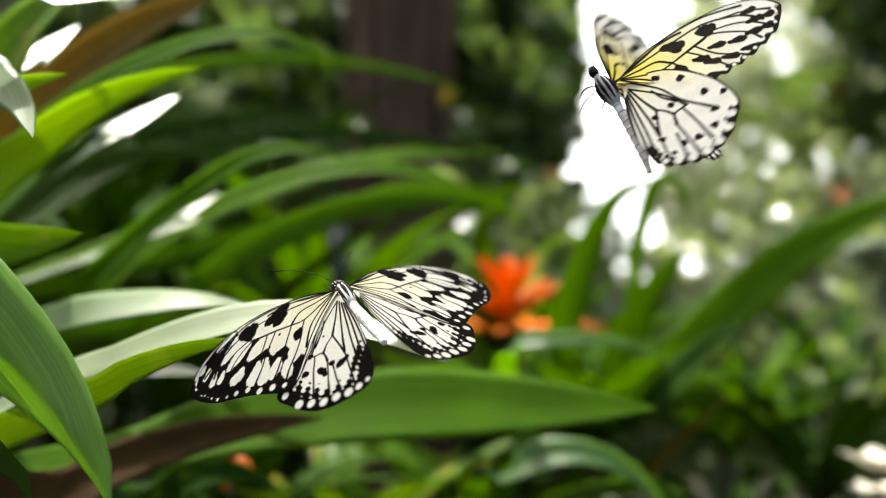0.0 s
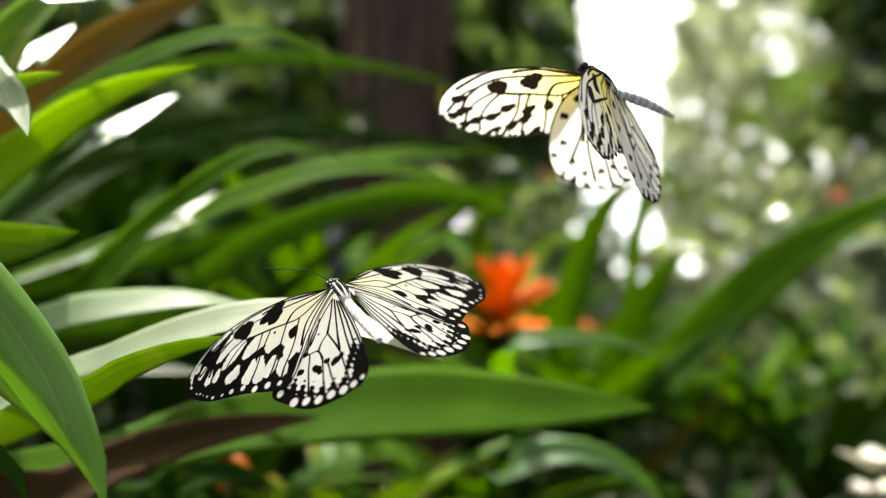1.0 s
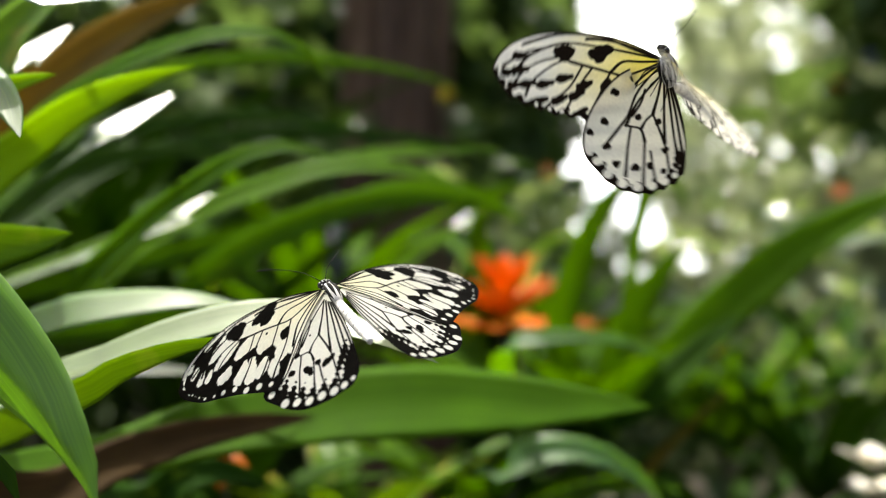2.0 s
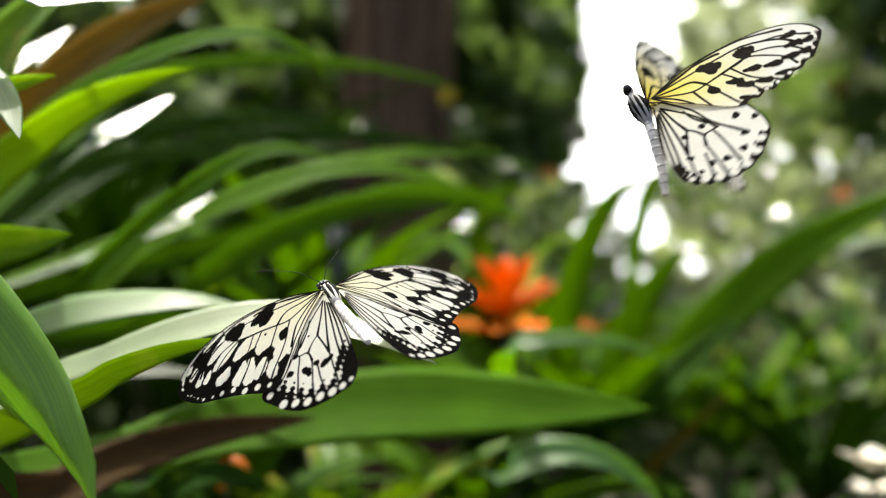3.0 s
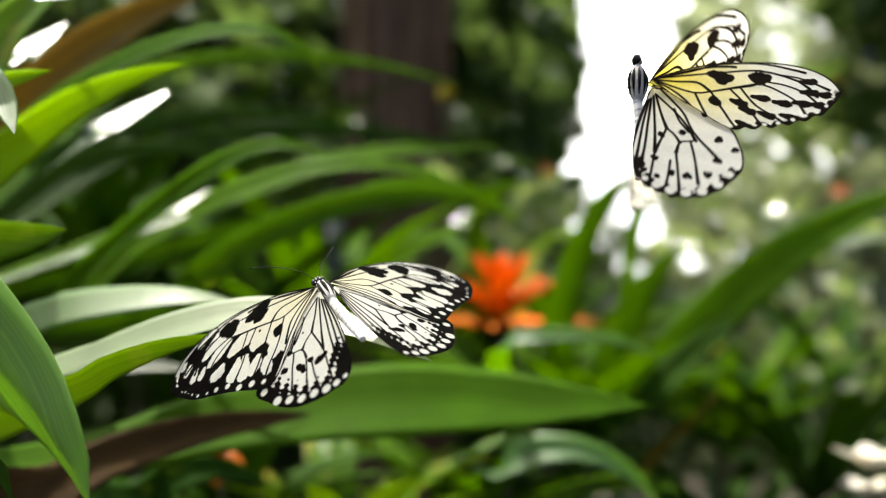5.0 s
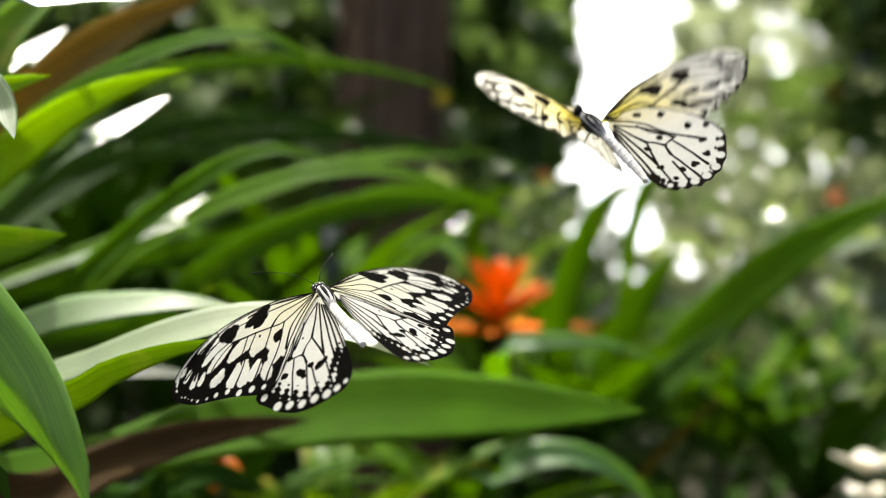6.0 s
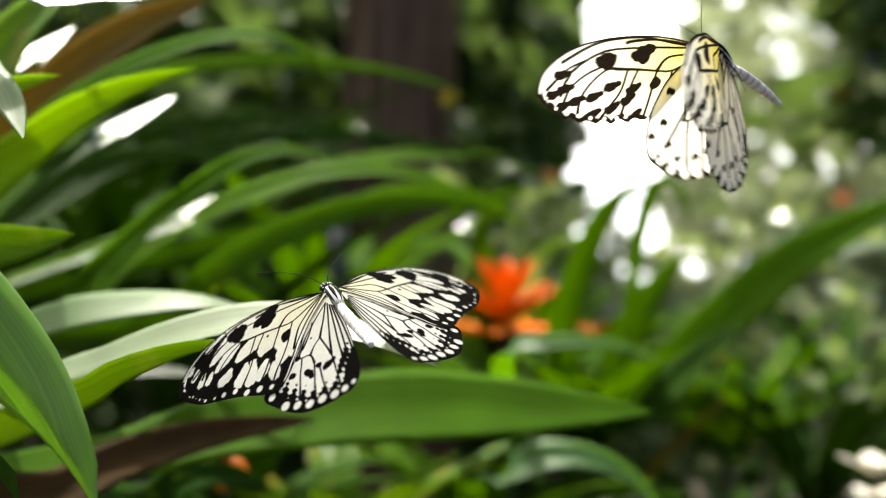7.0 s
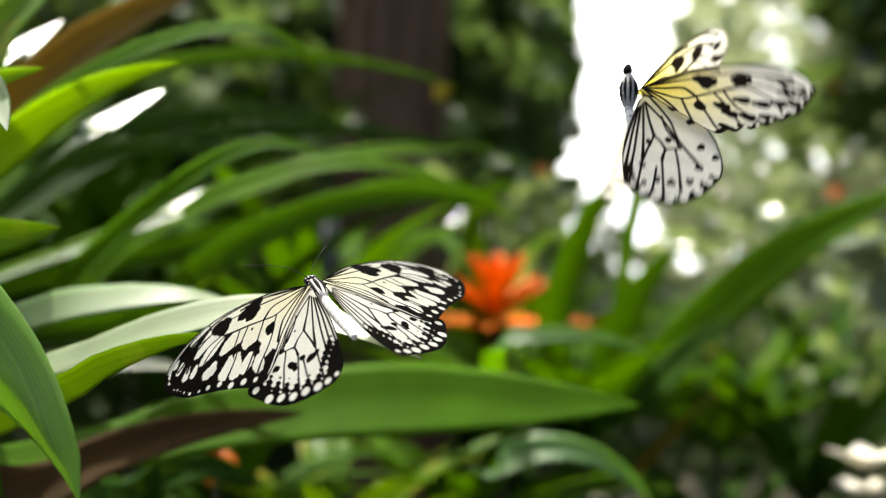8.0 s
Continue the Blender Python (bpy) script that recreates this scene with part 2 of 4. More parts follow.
def stem(plant, points, thick, material=None, name="stem", label=""):
    base = np.array(plant.location)
    line = smooth_line(np.array(points) - base, 16)
    verts, faces = tube(line, np.linspace(thick, thick * 0.6, 16) * (1 + 0.06 * np.sin(np.arange(16) * 2.1)), 10)
    return link_mesh(name, verts, faces, material or STEM, plant, label)


def rosette(plant, crown, count, length, width, material, seed, rise=(0.3, 1.2), droop=0.5, turn=(0, 360), **shape):
    """Strap leaves that spring from one crown, rise and arch over."""
    dice = random.Random(seed)
    crown = np.array(crown)
    for i in range(count):
        a = radians(turn[0] + (turn[1] - turn[0]) * (i + dice.uniform(-0.3, 0.3)) / count)
        e = dice.uniform(*rise)
        l = length * dice.uniform(0.75, 1.15)
        flat = np.array((math.cos(a), math.sin(a), 0))
        pts = []
        for s in (0.0, 0.3, 0.6, 0.85, 1.0):
            bend = e - droop * 1.9 * s * s
            pts.append(crown + flat * l * s * math.cos(bend * 0.7) + np.array((0, 0, l * (s * math.sin(e) - droop * 0.55 * s ** 2.3))))
        leaf(plant, pts, width * dice.uniform(0.8, 1.15), material, up=tuple(np.array((0, 0, 1.0)) - 0.45 * flat), count=14, **shape)


def foliage(name, label, boxes, leaf_size, material, seed, clear=lambda p: False, tilt=0.8):
    """Leafy mass that nobody could count: sprays of folded pointed leaves on short twigs, clustered in lumps, one mesh."""
    dice = np.random.default_rng(seed)
    verts, faces, uv = [], [], []

    def one_leaf(p, d, l):
        n = dice.normal(size=3) * tilt + (0, -0.2, 1)
        n -= d * (n @ d)
        n /= np.linalg.norm(n)
        s = np.cross(d, n) * l * dice.uniform(0.2, 0.34)
        k = len(verts)
        sag = n * l
        verts.extend([p, p + d * l * 0.35 - s + sag * 0.06, p + d * l * 0.40, p + d * l * 0.35 + s + sag * 0.06,
                      p + d * l * 0.75 - s * 0.7 - sag * 0.05, p + d * l * 0.75 - sag * 0.09, p + d * l * 0.75 + s * 0.7 - sag * 0.05, p + d * l - sag * 0.22])
        faces.extend([(k, k + 2, k + 1), (k, k + 3, k + 2), (k + 1, k + 2, k + 5, k + 4), (k + 2, k + 3, k + 6, k + 5), (k + 4, k + 5, k + 7), (k + 5, k + 6, k + 7)])
        uv.extend([(0, 0.5), (0.35, 0), (0.4, 0.5), (0.35, 1), (0.75, 0.1), (0.75, 0.5), (0.75, 0.9), (1, 0.5)])

    for (centre, spread, count) in boxes:
        centre, spread = np.array(centre), np.maximum(np.array(spread) - leaf_size * 1.1, np.array(spread) * 0.3)
        made = 0
        while made < count:
            off = dice.random(3) * 2 - 1
            lump = 0.9 + 0.55 * noise.noise(Vector(off * spread * 0.55 / leaf_size + (seed, 0, 0)))
            start = centre + off * spread
            made += 7
            if (np.abs(off) ** 5).sum() > lump:
                continue
            way = dice.normal(size=3) + off * (0.8, 0.8, 0.3) + (0, 0, 0.5)
            way /= np.linalg.norm(way)
            reach = leaf_size * dice.uniform(1.2, 2.2)
            cross = np.cross(way, (0.3, 0.2, 1.0))
            cross /= np.linalg.norm(cross)
            end = start + way * reach
            k = len(verts)
            r = leaf_size * 0.012
            for q in (start, end):
                verts.extend([q + cross * r, q - cross * r, q + np.cross(way, cross) * r * 1.6])
                uv.extend([(0, 0.4), (0, 0.6), (0, 0.5)])
            faces.extend([(k, k + 1, k + 4, k + 3), (k + 1, k + 2, k + 5, k + 4), (k + 2, k, k + 3, k + 5)])
            for i in range(7):
                u = 0.15 + 0.85 * i / 6
                p = start + way * reach * u - np.array((0, 0, 0.25)) * reach * u * u
                d = way * 0.5 + cross * (1 if i % 2 else -1) * 0.8 + dice.normal(size=3) * 0.35
                if i == 6:
                    d = way + dice.normal(size=3) * 0.2
                d /= np.linalg.norm(d)
                l = leaf_size * dice.uniform(0.6, 1.3)
                if not any(clear(p + d * l * s) for s in (0.0, 0.5, 1.0)):
                    one_leaf(p, d, l)
    ob = link_mesh(name, verts, faces, material, None, label, uv)
    return tagged(ob, kind="stuff", category="foliage")

# ---- ground and distance ----
def make_ground():
    n = 60
    side = np.linspace(-1, 1, n + 1)
    side = np.sign(side) * np.abs(side) ** 3 * 60
    verts = [(x, y + 4, 0.04 * noise.noise((x * 0.9, y * 0.9, 0)) - 0.02) for y in side for x in side]
    faces = [(j * (n + 1) + i, j * (n + 1) + i + 1, (j + 1) * (n + 1) + i + 1, (j + 1) * (n + 1) + i) for j in range(n) for i in range(n)]
    tagged(link_mesh("ground", verts, faces, SOIL, None, "dark damp soil of the planted beds"), kind="structure", category="ground")


make_ground()
far = link_mesh("backdrop", [(-12, 16, -0.5), (16, 16, -0.5), (16, 16, 14), (-12, 16, 14)], [(0, 1, 2, 3)], SKY_GLOW, None, "bright hazy daylight beyond the planting")
tagged(far, kind="structure", category="sky")

# ---- planting near the camera ----
GLARE = (-0.05, -0.52, 0.85)      # lie of a blade that turns the sun's glint to the camera
cane = thing("cane_plant", (-0.34, 0.50, 0.0), "leafy cane plant with broad glossy green leaves, yellowing at some tips", "plant")
stem(cane, [(-0.34, 0.50, -0.02), (-0.345, 0.50, 0.5), (-0.335, 0.51, 0.9), (-0.34, 0.50, 1.22)], 0.009)
leaf(cane, [(-0.34, 0.50, 0.87)] + [(-0.2303, 0.46, 0.903), (-0.1874, 0.43, 0.8805), (-0.1522, 0.41, 0.8578), (-0.1366, 0.4, 0.8463), (-0.1242, 0.39, 0.8353), (-0.1157, 0.385, 0.8248), (-0.109, 0.38, 0.8137)], 0.051, LEAF_BROAD, up=(-0.52, -0.85, -0.02), fold=-0.5, belly=0.42, across=10, crease=1.02, label="broad green leaf folded along its midrib")
leaf(cane, [(-0.34, 0.50, 0.74)] + [(-0.1987, 0.43, 0.8413), (-0.1694, 0.42, 0.8282), (-0.1551, 0.42, 0.819), (-0.1489, 0.42, 0.8056)], 0.0308, LEAF_DARK, up=(0.3, -0.8, 0.5))
leaf(cane, [(-0.34, 0.50, 0.885)] + [(-0.2502, 0.53, 0.899), (-0.2118, 0.525, 0.9003), (-0.1818, 0.52, 0.9033), (-0.1601, 0.515, 0.9071)], 0.0318, LEAF_TIPPED, up=(0.05, -0.98, 0.12), fold=0.15, belly=0.5, label="green leaf with a yellowed tip")
leaf(cane, [(-0.34, 0.50, 0.93)] + [(-0.239, 0.54, 0.9637), (-0.2106, 0.535, 0.971), (-0.1879, 0.53, 0.9768), (-0.1723, 0.53, 0.9804)], 0.0239, LEAF_LIME, up=(0, -0.93, 0.36), fold=0.15, belly=0.45)
leaf(cane, [(-0.34, 0.50, 1.02)] + [(-0.214, 0.5, 0.981), (-0.1897, 0.485, 0.9715), (-0.1724, 0.47, 0.9589), (-0.1617, 0.455, 0.9437)], 0.0286, LEAF_BROAD, up=(0.35, -0.9, 0.2), fold=0.02, belly=0.45)
leaf(cane, [(-0.34, 0.50, 0.90)] + [(-0.2562, 0.62, 0.9762), (-0.2326, 0.63, 1.0144), (-0.2112, 0.64, 1.0413), (-0.192, 0.66, 1.0716)], 0.0524, LEAF_TIPPED, up=(-0.3, -0.9, 0.3))
leaf(cane, [(-0.34, 0.50, 1.10)] + [(-0.1772, 0.5, 1.0133), (-0.1528, 0.5, 1.0104), (-0.1307, 0.5, 1.0094), (-0.1075, 0.5, 1.0109)], 0.0233, LEAF_GLOSS, up=(0, -0.55, 0.84), fold=0.05, belly=0.5)

strap = thing("strap_leaf_plant", (-0.42, 0.86, 0.0), "large clump of arching strap-shaped green leaves", "plant")
stem(strap, [(-0.42, 0.86, -0.02), (-0.42, 0.86, 0.4), (-0.415, 0.855, 0.86)], 0.022)
CROWN = (-0.415, 0.855, 0.84)
leaf(strap, [CROWN] + [(-0.2743, 0.68, 0.9303), (-0.2269, 0.64, 0.9561), (-0.1894, 0.62, 0.9762), (-0.1539, 0.6, 0.987), (-0.1246, 0.6, 0.9949)], 0.033, LEAF_LIME, up=(-0.1, -0.98, 0.1), belly=0.5, fold=0.12)
leaf(strap, [CROWN] + [(-0.2843, 0.76, 0.9599), (-0.2188, 0.74, 1.0054), (-0.16, 0.72, 1.0266), (-0.1169, 0.715, 1.0334), (-0.0836, 0.714, 1.0262), (-0.0671, 0.714, 1.0035)], 0.0247, LEAF_STRAP, up=(-0.1, -0.70, 0.68), belly=0.45)
leaf(strap, [CROWN] + [(-0.2993, 0.8, 0.9709), (-0.2498, 0.78, 1.015), (-0.2013, 0.77, 1.0474), (-0.1429, 0.76, 1.0715)], 0.060, LEAF_BROWN, up=(-0.35, -0.9, 0.2), label="dying brown strap leaf")
leaf(strap, [CROWN] + [(-0.2836, 0.8, 0.8377), (-0.2307, 0.78, 0.8851), (-0.1801, 0.76, 0.9246), (-0.1337, 0.75, 0.9554), (-0.0969, 0.75, 0.9657), (-0.0621, 0.75, 0.9573)], 0.0242, LEAF_STRAP, up=(-0.1, -0.75, 0.6), belly=0.55)
leaf(strap, [CROWN] + [(-0.2796, 0.86, 0.8499), (-0.2222, 0.85, 0.8963), (-0.1497, 0.84, 0.9354), (-0.0757, 0.84, 0.9568), (-0.01, 0.85, 0.9545), (0.0362, 0.86, 0.9333)], 0.0229, LEAF_STRAP, up=(0, -0.66, 0.75), belly=0.55)
leaf(strap, [CROWN] + [(-0.2432, 0.93, 0.8367), (-0.1749, 0.93, 0.8868), (-0.1031, 0.94, 0.9235), (-0.0298, 0.95, 0.9414), (0.031, 0.96, 0.9381), (0.0788, 0.97, 0.9185)], 0.027, LEAF_STRAP, up=(0, -0.92, 0.35), belly=0.55)
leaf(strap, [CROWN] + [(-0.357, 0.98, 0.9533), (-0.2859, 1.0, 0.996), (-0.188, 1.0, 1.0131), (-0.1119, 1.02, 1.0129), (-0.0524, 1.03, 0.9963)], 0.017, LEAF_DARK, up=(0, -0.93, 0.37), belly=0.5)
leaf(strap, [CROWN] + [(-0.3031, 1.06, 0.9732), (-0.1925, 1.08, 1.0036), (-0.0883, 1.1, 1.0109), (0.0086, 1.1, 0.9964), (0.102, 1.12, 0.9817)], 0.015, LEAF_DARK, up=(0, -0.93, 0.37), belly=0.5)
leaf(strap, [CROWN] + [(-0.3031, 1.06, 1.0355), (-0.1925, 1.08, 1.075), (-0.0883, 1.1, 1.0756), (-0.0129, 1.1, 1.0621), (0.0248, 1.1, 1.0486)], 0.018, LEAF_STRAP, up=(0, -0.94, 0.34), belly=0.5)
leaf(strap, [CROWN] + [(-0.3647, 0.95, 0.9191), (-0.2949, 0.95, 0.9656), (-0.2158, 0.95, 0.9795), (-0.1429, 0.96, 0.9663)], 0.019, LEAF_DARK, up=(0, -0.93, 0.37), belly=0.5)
# Three thread-based blades added as white glints, shaped and tilted for the camera's view.
leaf(strap, [CROWN] + [(-0.2275, 0.733, 0.9614), (-0.2175, 0.748, 0.9725), (-0.2013, 0.77, 0.9882), (-0.1809, 0.793, 1.006)], 0.0249, LEAF_GLOSS, up=(-0.02, -0.51, 0.86), fold=0.05, belly=0.8, base=0.06)
leaf(strap, [CROWN] + [(-0.2536, 0.665, 0.9947), (-0.247, 0.68, 1.0085), (-0.2379, 0.7, 1.023), (-0.227, 0.72, 1.0392)], 0.0274, LEAF_GLOSS, up=(0.08, -0.5, 0.86), fold=0.05, belly=0.8, base=0.06)
leaf(strap, [CROWN] + [(-0.1882, 0.778, 0.9126), (-0.1802, 0.79, 0.9205), (-0.1711, 0.805, 0.9292), (-0.1592, 0.825, 0.94)], 0.0172, LEAF_GLOSS, up=(-0.06, -0.47, 0.88), fold=0.05, belly=0.7, base=0.06)

leaf(strap, [CROWN] + [(-0.1391, 1.0, 0.9543), (-0.0689, 1.05, 0.9802), (-0.0022, 1.1, 0.991), (0.0526, 1.12, 0.991), (0.1036, 1.15, 0.9726)], 0.0269, LEAF_STRAP, up=(0, -0.6, 0.8), belly=0.6)
leaf(strap, [CROWN] + [(-0.1097, 1.0, 0.925), (-0.042, 1.02, 0.9479), (0.0082, 1.05, 0.953), (0.0508, 1.08, 0.9428), (0.0829, 1.1, 0.9178)], 0.0247, LEAF_STRAP, up=(0, -0.95, 0.25), belly=0.6)

perch = thing("perch_plant", (-0.27, 0.56, 0.0), "low plant with long smooth grey-green leaves, some in full sun", "plant")
stem(perch, [(-0.27, 0.56, -0.02), (-0.27, 0.56, 0.4), (-0.265, 0.555, 0.80)], 0.014)
PERCH = (-0.265, 0.555, 0.79)
leaf(perch, [PERCH] + [(-0.1843, 0.52, 0.8366), (-0.143, 0.5, 0.8513), (-0.1065, 0.49, 0.8643), (-0.0738, 0.48, 0.8716), (-0.0464, 0.465, 0.8713), (-0.0206, 0.448, 0.8656), (0.0034, 0.432, 0.8566)], 0.0253, LEAF_WAXY, up=GLARE, fold=0.15, belly=0.55, count=30, across=8, label="long grey-green leaf lit white by the sun")
leaf(perch, [PERCH] + [(-0.2215, 0.6, 0.8504), (-0.198, 0.6, 0.8645), (-0.1657, 0.6, 0.8706), (-0.1304, 0.6, 0.8733), (-0.1011, 0.6, 0.8709)], 0.0306, LEAF_BROAD, up=(0.05, -0.57, 0.82), fold=0.03, belly=0.5)
leaf(perch, [PERCH] + [(-0.1467, 0.47, 0.8394), (-0.1271, 0.462, 0.8506), (-0.1079, 0.458, 0.8582), (-0.0915, 0.455, 0.8626), (-0.0748, 0.455, 0.8646)], 0.0165, LEAF_TIPPED, up=(0.12, -0.99, -0.1), fold=0.08, belly=0.4, base=0.8)
leaf(perch, [PERCH] + [(-0.1847, 0.66, 0.7811), (-0.1405, 0.68, 0.7921), (-0.0919, 0.69, 0.7998), (-0.0419, 0.7, 0.8038), (0.004, 0.71, 0.8044), (0.0454, 0.73, 0.8016), (0.0905, 0.75, 0.7981), (0.1435, 0.77, 0.7937)], 0.058, LEAF_STRAP, up=(-0.1, -0.70, 0.71), fold=0.1, belly=0.66, base=0.12, tip_power=0.9, count=30, across=8)
leaf(perch, [PERCH] + [(-0.2056, 0.6, 0.7714), (-0.176, 0.63, 0.7828), (-0.1415, 0.655, 0.7922), (-0.1087, 0.67, 0.7972), (-0.0716, 0.69, 0.7991)], 0.027, LEAF_DRY, up=(0, -0.93, 0.37), label="browned leaf gone dry")
# Another added glint blade, its base thinned to leave only a bright blotch.
leaf(perch, [PERCH] + [(-0.234, 0.66, 0.8195), (-0.2011, 0.68, 0.8254), (-0.1703, 0.69, 0.8267), (-0.1419, 0.7, 0.8243)], 0.0135, LEAF_GLOSS, up=GLARE, belly=0.85, base=0.06)
leaf(perch, [PERCH] + [(-0.1972, 0.74, 0.7323), (-0.1668, 0.75, 0.7494), (-0.1412, 0.77, 0.7506), (-0.1103, 0.79, 0.7351)], 0.044, LEAF_DARK, up=(0, -0.85, 0.5))

bromeliad = thing("bromeliad", (-0.0803, 1.0, 0.1367)[:2] + (0.0,), "bromeliad rosette of glossy lime-green leaves", "plant")
stem(bromeliad, [(-0.0803, 1.0, 0.1367)[:2] + (-0.02,), (-0.0803, 1.0, 0.3815)[:2] + (0.3,), (-0.0803, 1.0, 0.6214)], 0.02)
rosette(bromeliad, (-0.0803, 1.0, 0.6214), 16, 0.17, 0.030, LEAF_TIPPED, 4, rise=(0.7, 1.4), droop=0.4)

# ---- butterfly-garden bed behind ----
guzmania = thing("orange_bromeliad", (0.0661, 1.25, 0.9)[:2] + (0.0,), "bromeliad with a star of orange bracts above arching leaves", "plant")
HEART = (0.0700, 1.25, 0.8080)
stem(guzmania, [HEART[:2] + (-0.02,), HEART[:2] + (0.4,), HEART], 0.014)
for tier, (count, size, lift) in enumerate(((11, 0.104, 0.15), (10, 0.090, 0.6), (8, 0.074, 1.05))):
    for i in range(count):
        a = 2 * math.pi * (i + 0.4 * tier) / count
        out = np.array((math.cos(a) * math.cos(lift), math.sin(a) * math.cos(lift), math.sin(lift))) * size
        h = np.array(HEART) + (0, 0, 0.012 * tier)
        leaf(guzmania, [h, h + out * 0.5, h + out * 0.85 + (0, 0, -0.002), h + out * 1.1 + (0, 0, -0.010)], 0.022, BRACT, up=tuple(np.array((0, 0, 1.0)) - 0.5 * out / size), name="bract", count=10, label="pointed orange bract")
rosette(guzmania, (HEART[0], HEART[1], HEART[2] - 0.12), 14, 0.26, 0.04, LEAF_STRAP, 9, rise=(0.5, 1.2), droop=0.6)
leaf(guzmania, [(HEART[0], HEART[1], HEART[2] - 0.1)] + [(0.0557, 0.98, 0.8117), (0.0958, 0.95, 0.8251), (0.1423, 0.95, 0.8246), (0.1932, 0.96, 0.8055)], 0.0233, LEAF_BROAD, up=(0, -0.8, 0.6))
leaf(guzmania, [(HEART[0], HEART[1], HEART[2] - 0.16)] + [(0.053, 0.97, 0.7105), (0.0839, 0.94, 0.7319), (0.1217, 0.93, 0.7336), (0.1558, 0.93, 0.7172), (0.1849, 0.94, 0.6862)], 0.046, LEAF_BROAD, up=(0, -0.72, 0.69))

leaf(guzmania, [(HEART[0], HEART[1], HEART[2] - 0.1)] + [(0.0484, 1.3, 0.8497), (0.0205, 1.35, 0.9007), (-0.0096, 1.4, 0.9158), (-0.0473, 1.4, 0.9007)], 0.0251, LEAF_STRAP, up=(0.1, -0.6, 0.8))
leaf(guzmania, [(HEART[0], HEART[1], HEART[2] - 0.1)] + [(0.0547, 1.3, 0.8624), (0.042, 1.3, 0.9134), (0.0611, 1.3, 0.9579), (0.1025, 1.3, 0.9738)], 0.0331, LEAF_STRAP, up=(0.1, -0.95, 0.2))
leaf(guzmania, [(HEART[0], HEART[1], HEART[2] - 0.1)] + [(0.0965, 1.35, 0.8478), (0.1206, 1.4, 0.8938), (0.1549, 1.4, 0.9144), (0.1892, 1.4, 0.9007)], 0.0238, LEAF_LIME, up=(0, -0.8, 0.6))

tall = thing("tall_leaf_plant", (0.1739, 1.2, 0.9)[:2] + (0.0,), "upright clump of long green leaves arching at the top", "plant")
stem(tall, [(0.1739, 1.2, 0.9)[:2] + (-0.02,), (0.1622, 1.2, 0.9)[:2] + (0.4,), (0.1504, 1.2, 0.6891)], 0.016)
TALL = (0.1504, 1.2, 0.6949)
leaf(tall, [TALL] + [(0.1216, 1.15, 0.8048), (0.136, 1.12, 0.8814), (0.1551, 1.1, 0.9339), (0.1767, 1.1, 0.9587), (0.2014, 1.1, 0.9673)], 0.0355, LEAF_STRAP, up=(-0.45, -0.88, 0.1), belly=0.45)
leaf(tall, [TALL] + [(0.1915, 1.2, 0.8301), (0.2033, 1.2, 0.9123), (0.2209, 1.2, 0.9682), (0.2415, 1.2, 0.9711), (0.2573, 1.2, 0.9329)], 0.0176, LEAF_STRAP, up=(0.2, -0.7, 0.5), belly=0.82, base=0.1)
leaf(tall, [TALL] + [(0.1873, 1.25, 0.7782), (0.2179, 1.25, 0.8394), (0.2485, 1.25, 0.8823), (0.273, 1.25, 0.9006)], 0.0379, LEAF_STRAP, up=(0.1, -0.85, 0.4), belly=0.5)
leaf(tall, [TALL] + [(0.2209, 1.2, 0.7596), (0.2797, 1.2, 0.8183), (0.3561, 1.2, 0.883), (0.4207, 1.2, 0.9241), (0.5029, 1.2, 0.9652)], 0.0558, LEAF_STRAP, up=(-0.1, -0.84, 0.53), belly=0.5)
leaf(tall, [TALL] + [(0.2521, 1.3, 0.7733), (0.3284, 1.3, 0.8497), (0.4048, 1.3, 0.8943), (0.5194, 1.3, 0.9134)], 0.0446, LEAF_WAXY, up=(0, -0.6, 0.8), belly=0.6)
leaf(tall, [TALL] + [(0.1971, 1.1, 0.7497), (0.2402, 1.1, 0.7928), (0.2887, 1.1, 0.8359)], 0.0323, LEAF_DARK, up=(-0.2, -0.7, 0.6), belly=0.6)
leaf(tall, [TALL] + [(0.1893, 1.14, 0.6671), (0.2136, 1.12, 0.6963), (0.2449, 1.1, 0.7343), (0.2757, 1.1, 0.7654)], 0.016, LEAF_BROWN, up=(0.1, -0.6, 0.8), label="withered brown leaf")
rosette(tall, TALL, 18, 0.20, 0.035, LEAF_STRAP, 12, rise=(0.5, 1.3), droop=0.5)

edge = thing("strap_leaf_plant", (0.5112, 1.5, 0.9)[:2] + (0.0,), "clump of narrow green leaves, shade put into their dark tone", "plant")
stem(edge, [(0.5112, 1.5, 0.9)[:2] + (-0.02,), (0.5112, 1.5, 0.9)[:2] + (0.3,), (0.4891, 1.5, 0.5629)], 0.016)
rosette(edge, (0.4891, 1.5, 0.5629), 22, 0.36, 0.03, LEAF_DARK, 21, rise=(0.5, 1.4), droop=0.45)

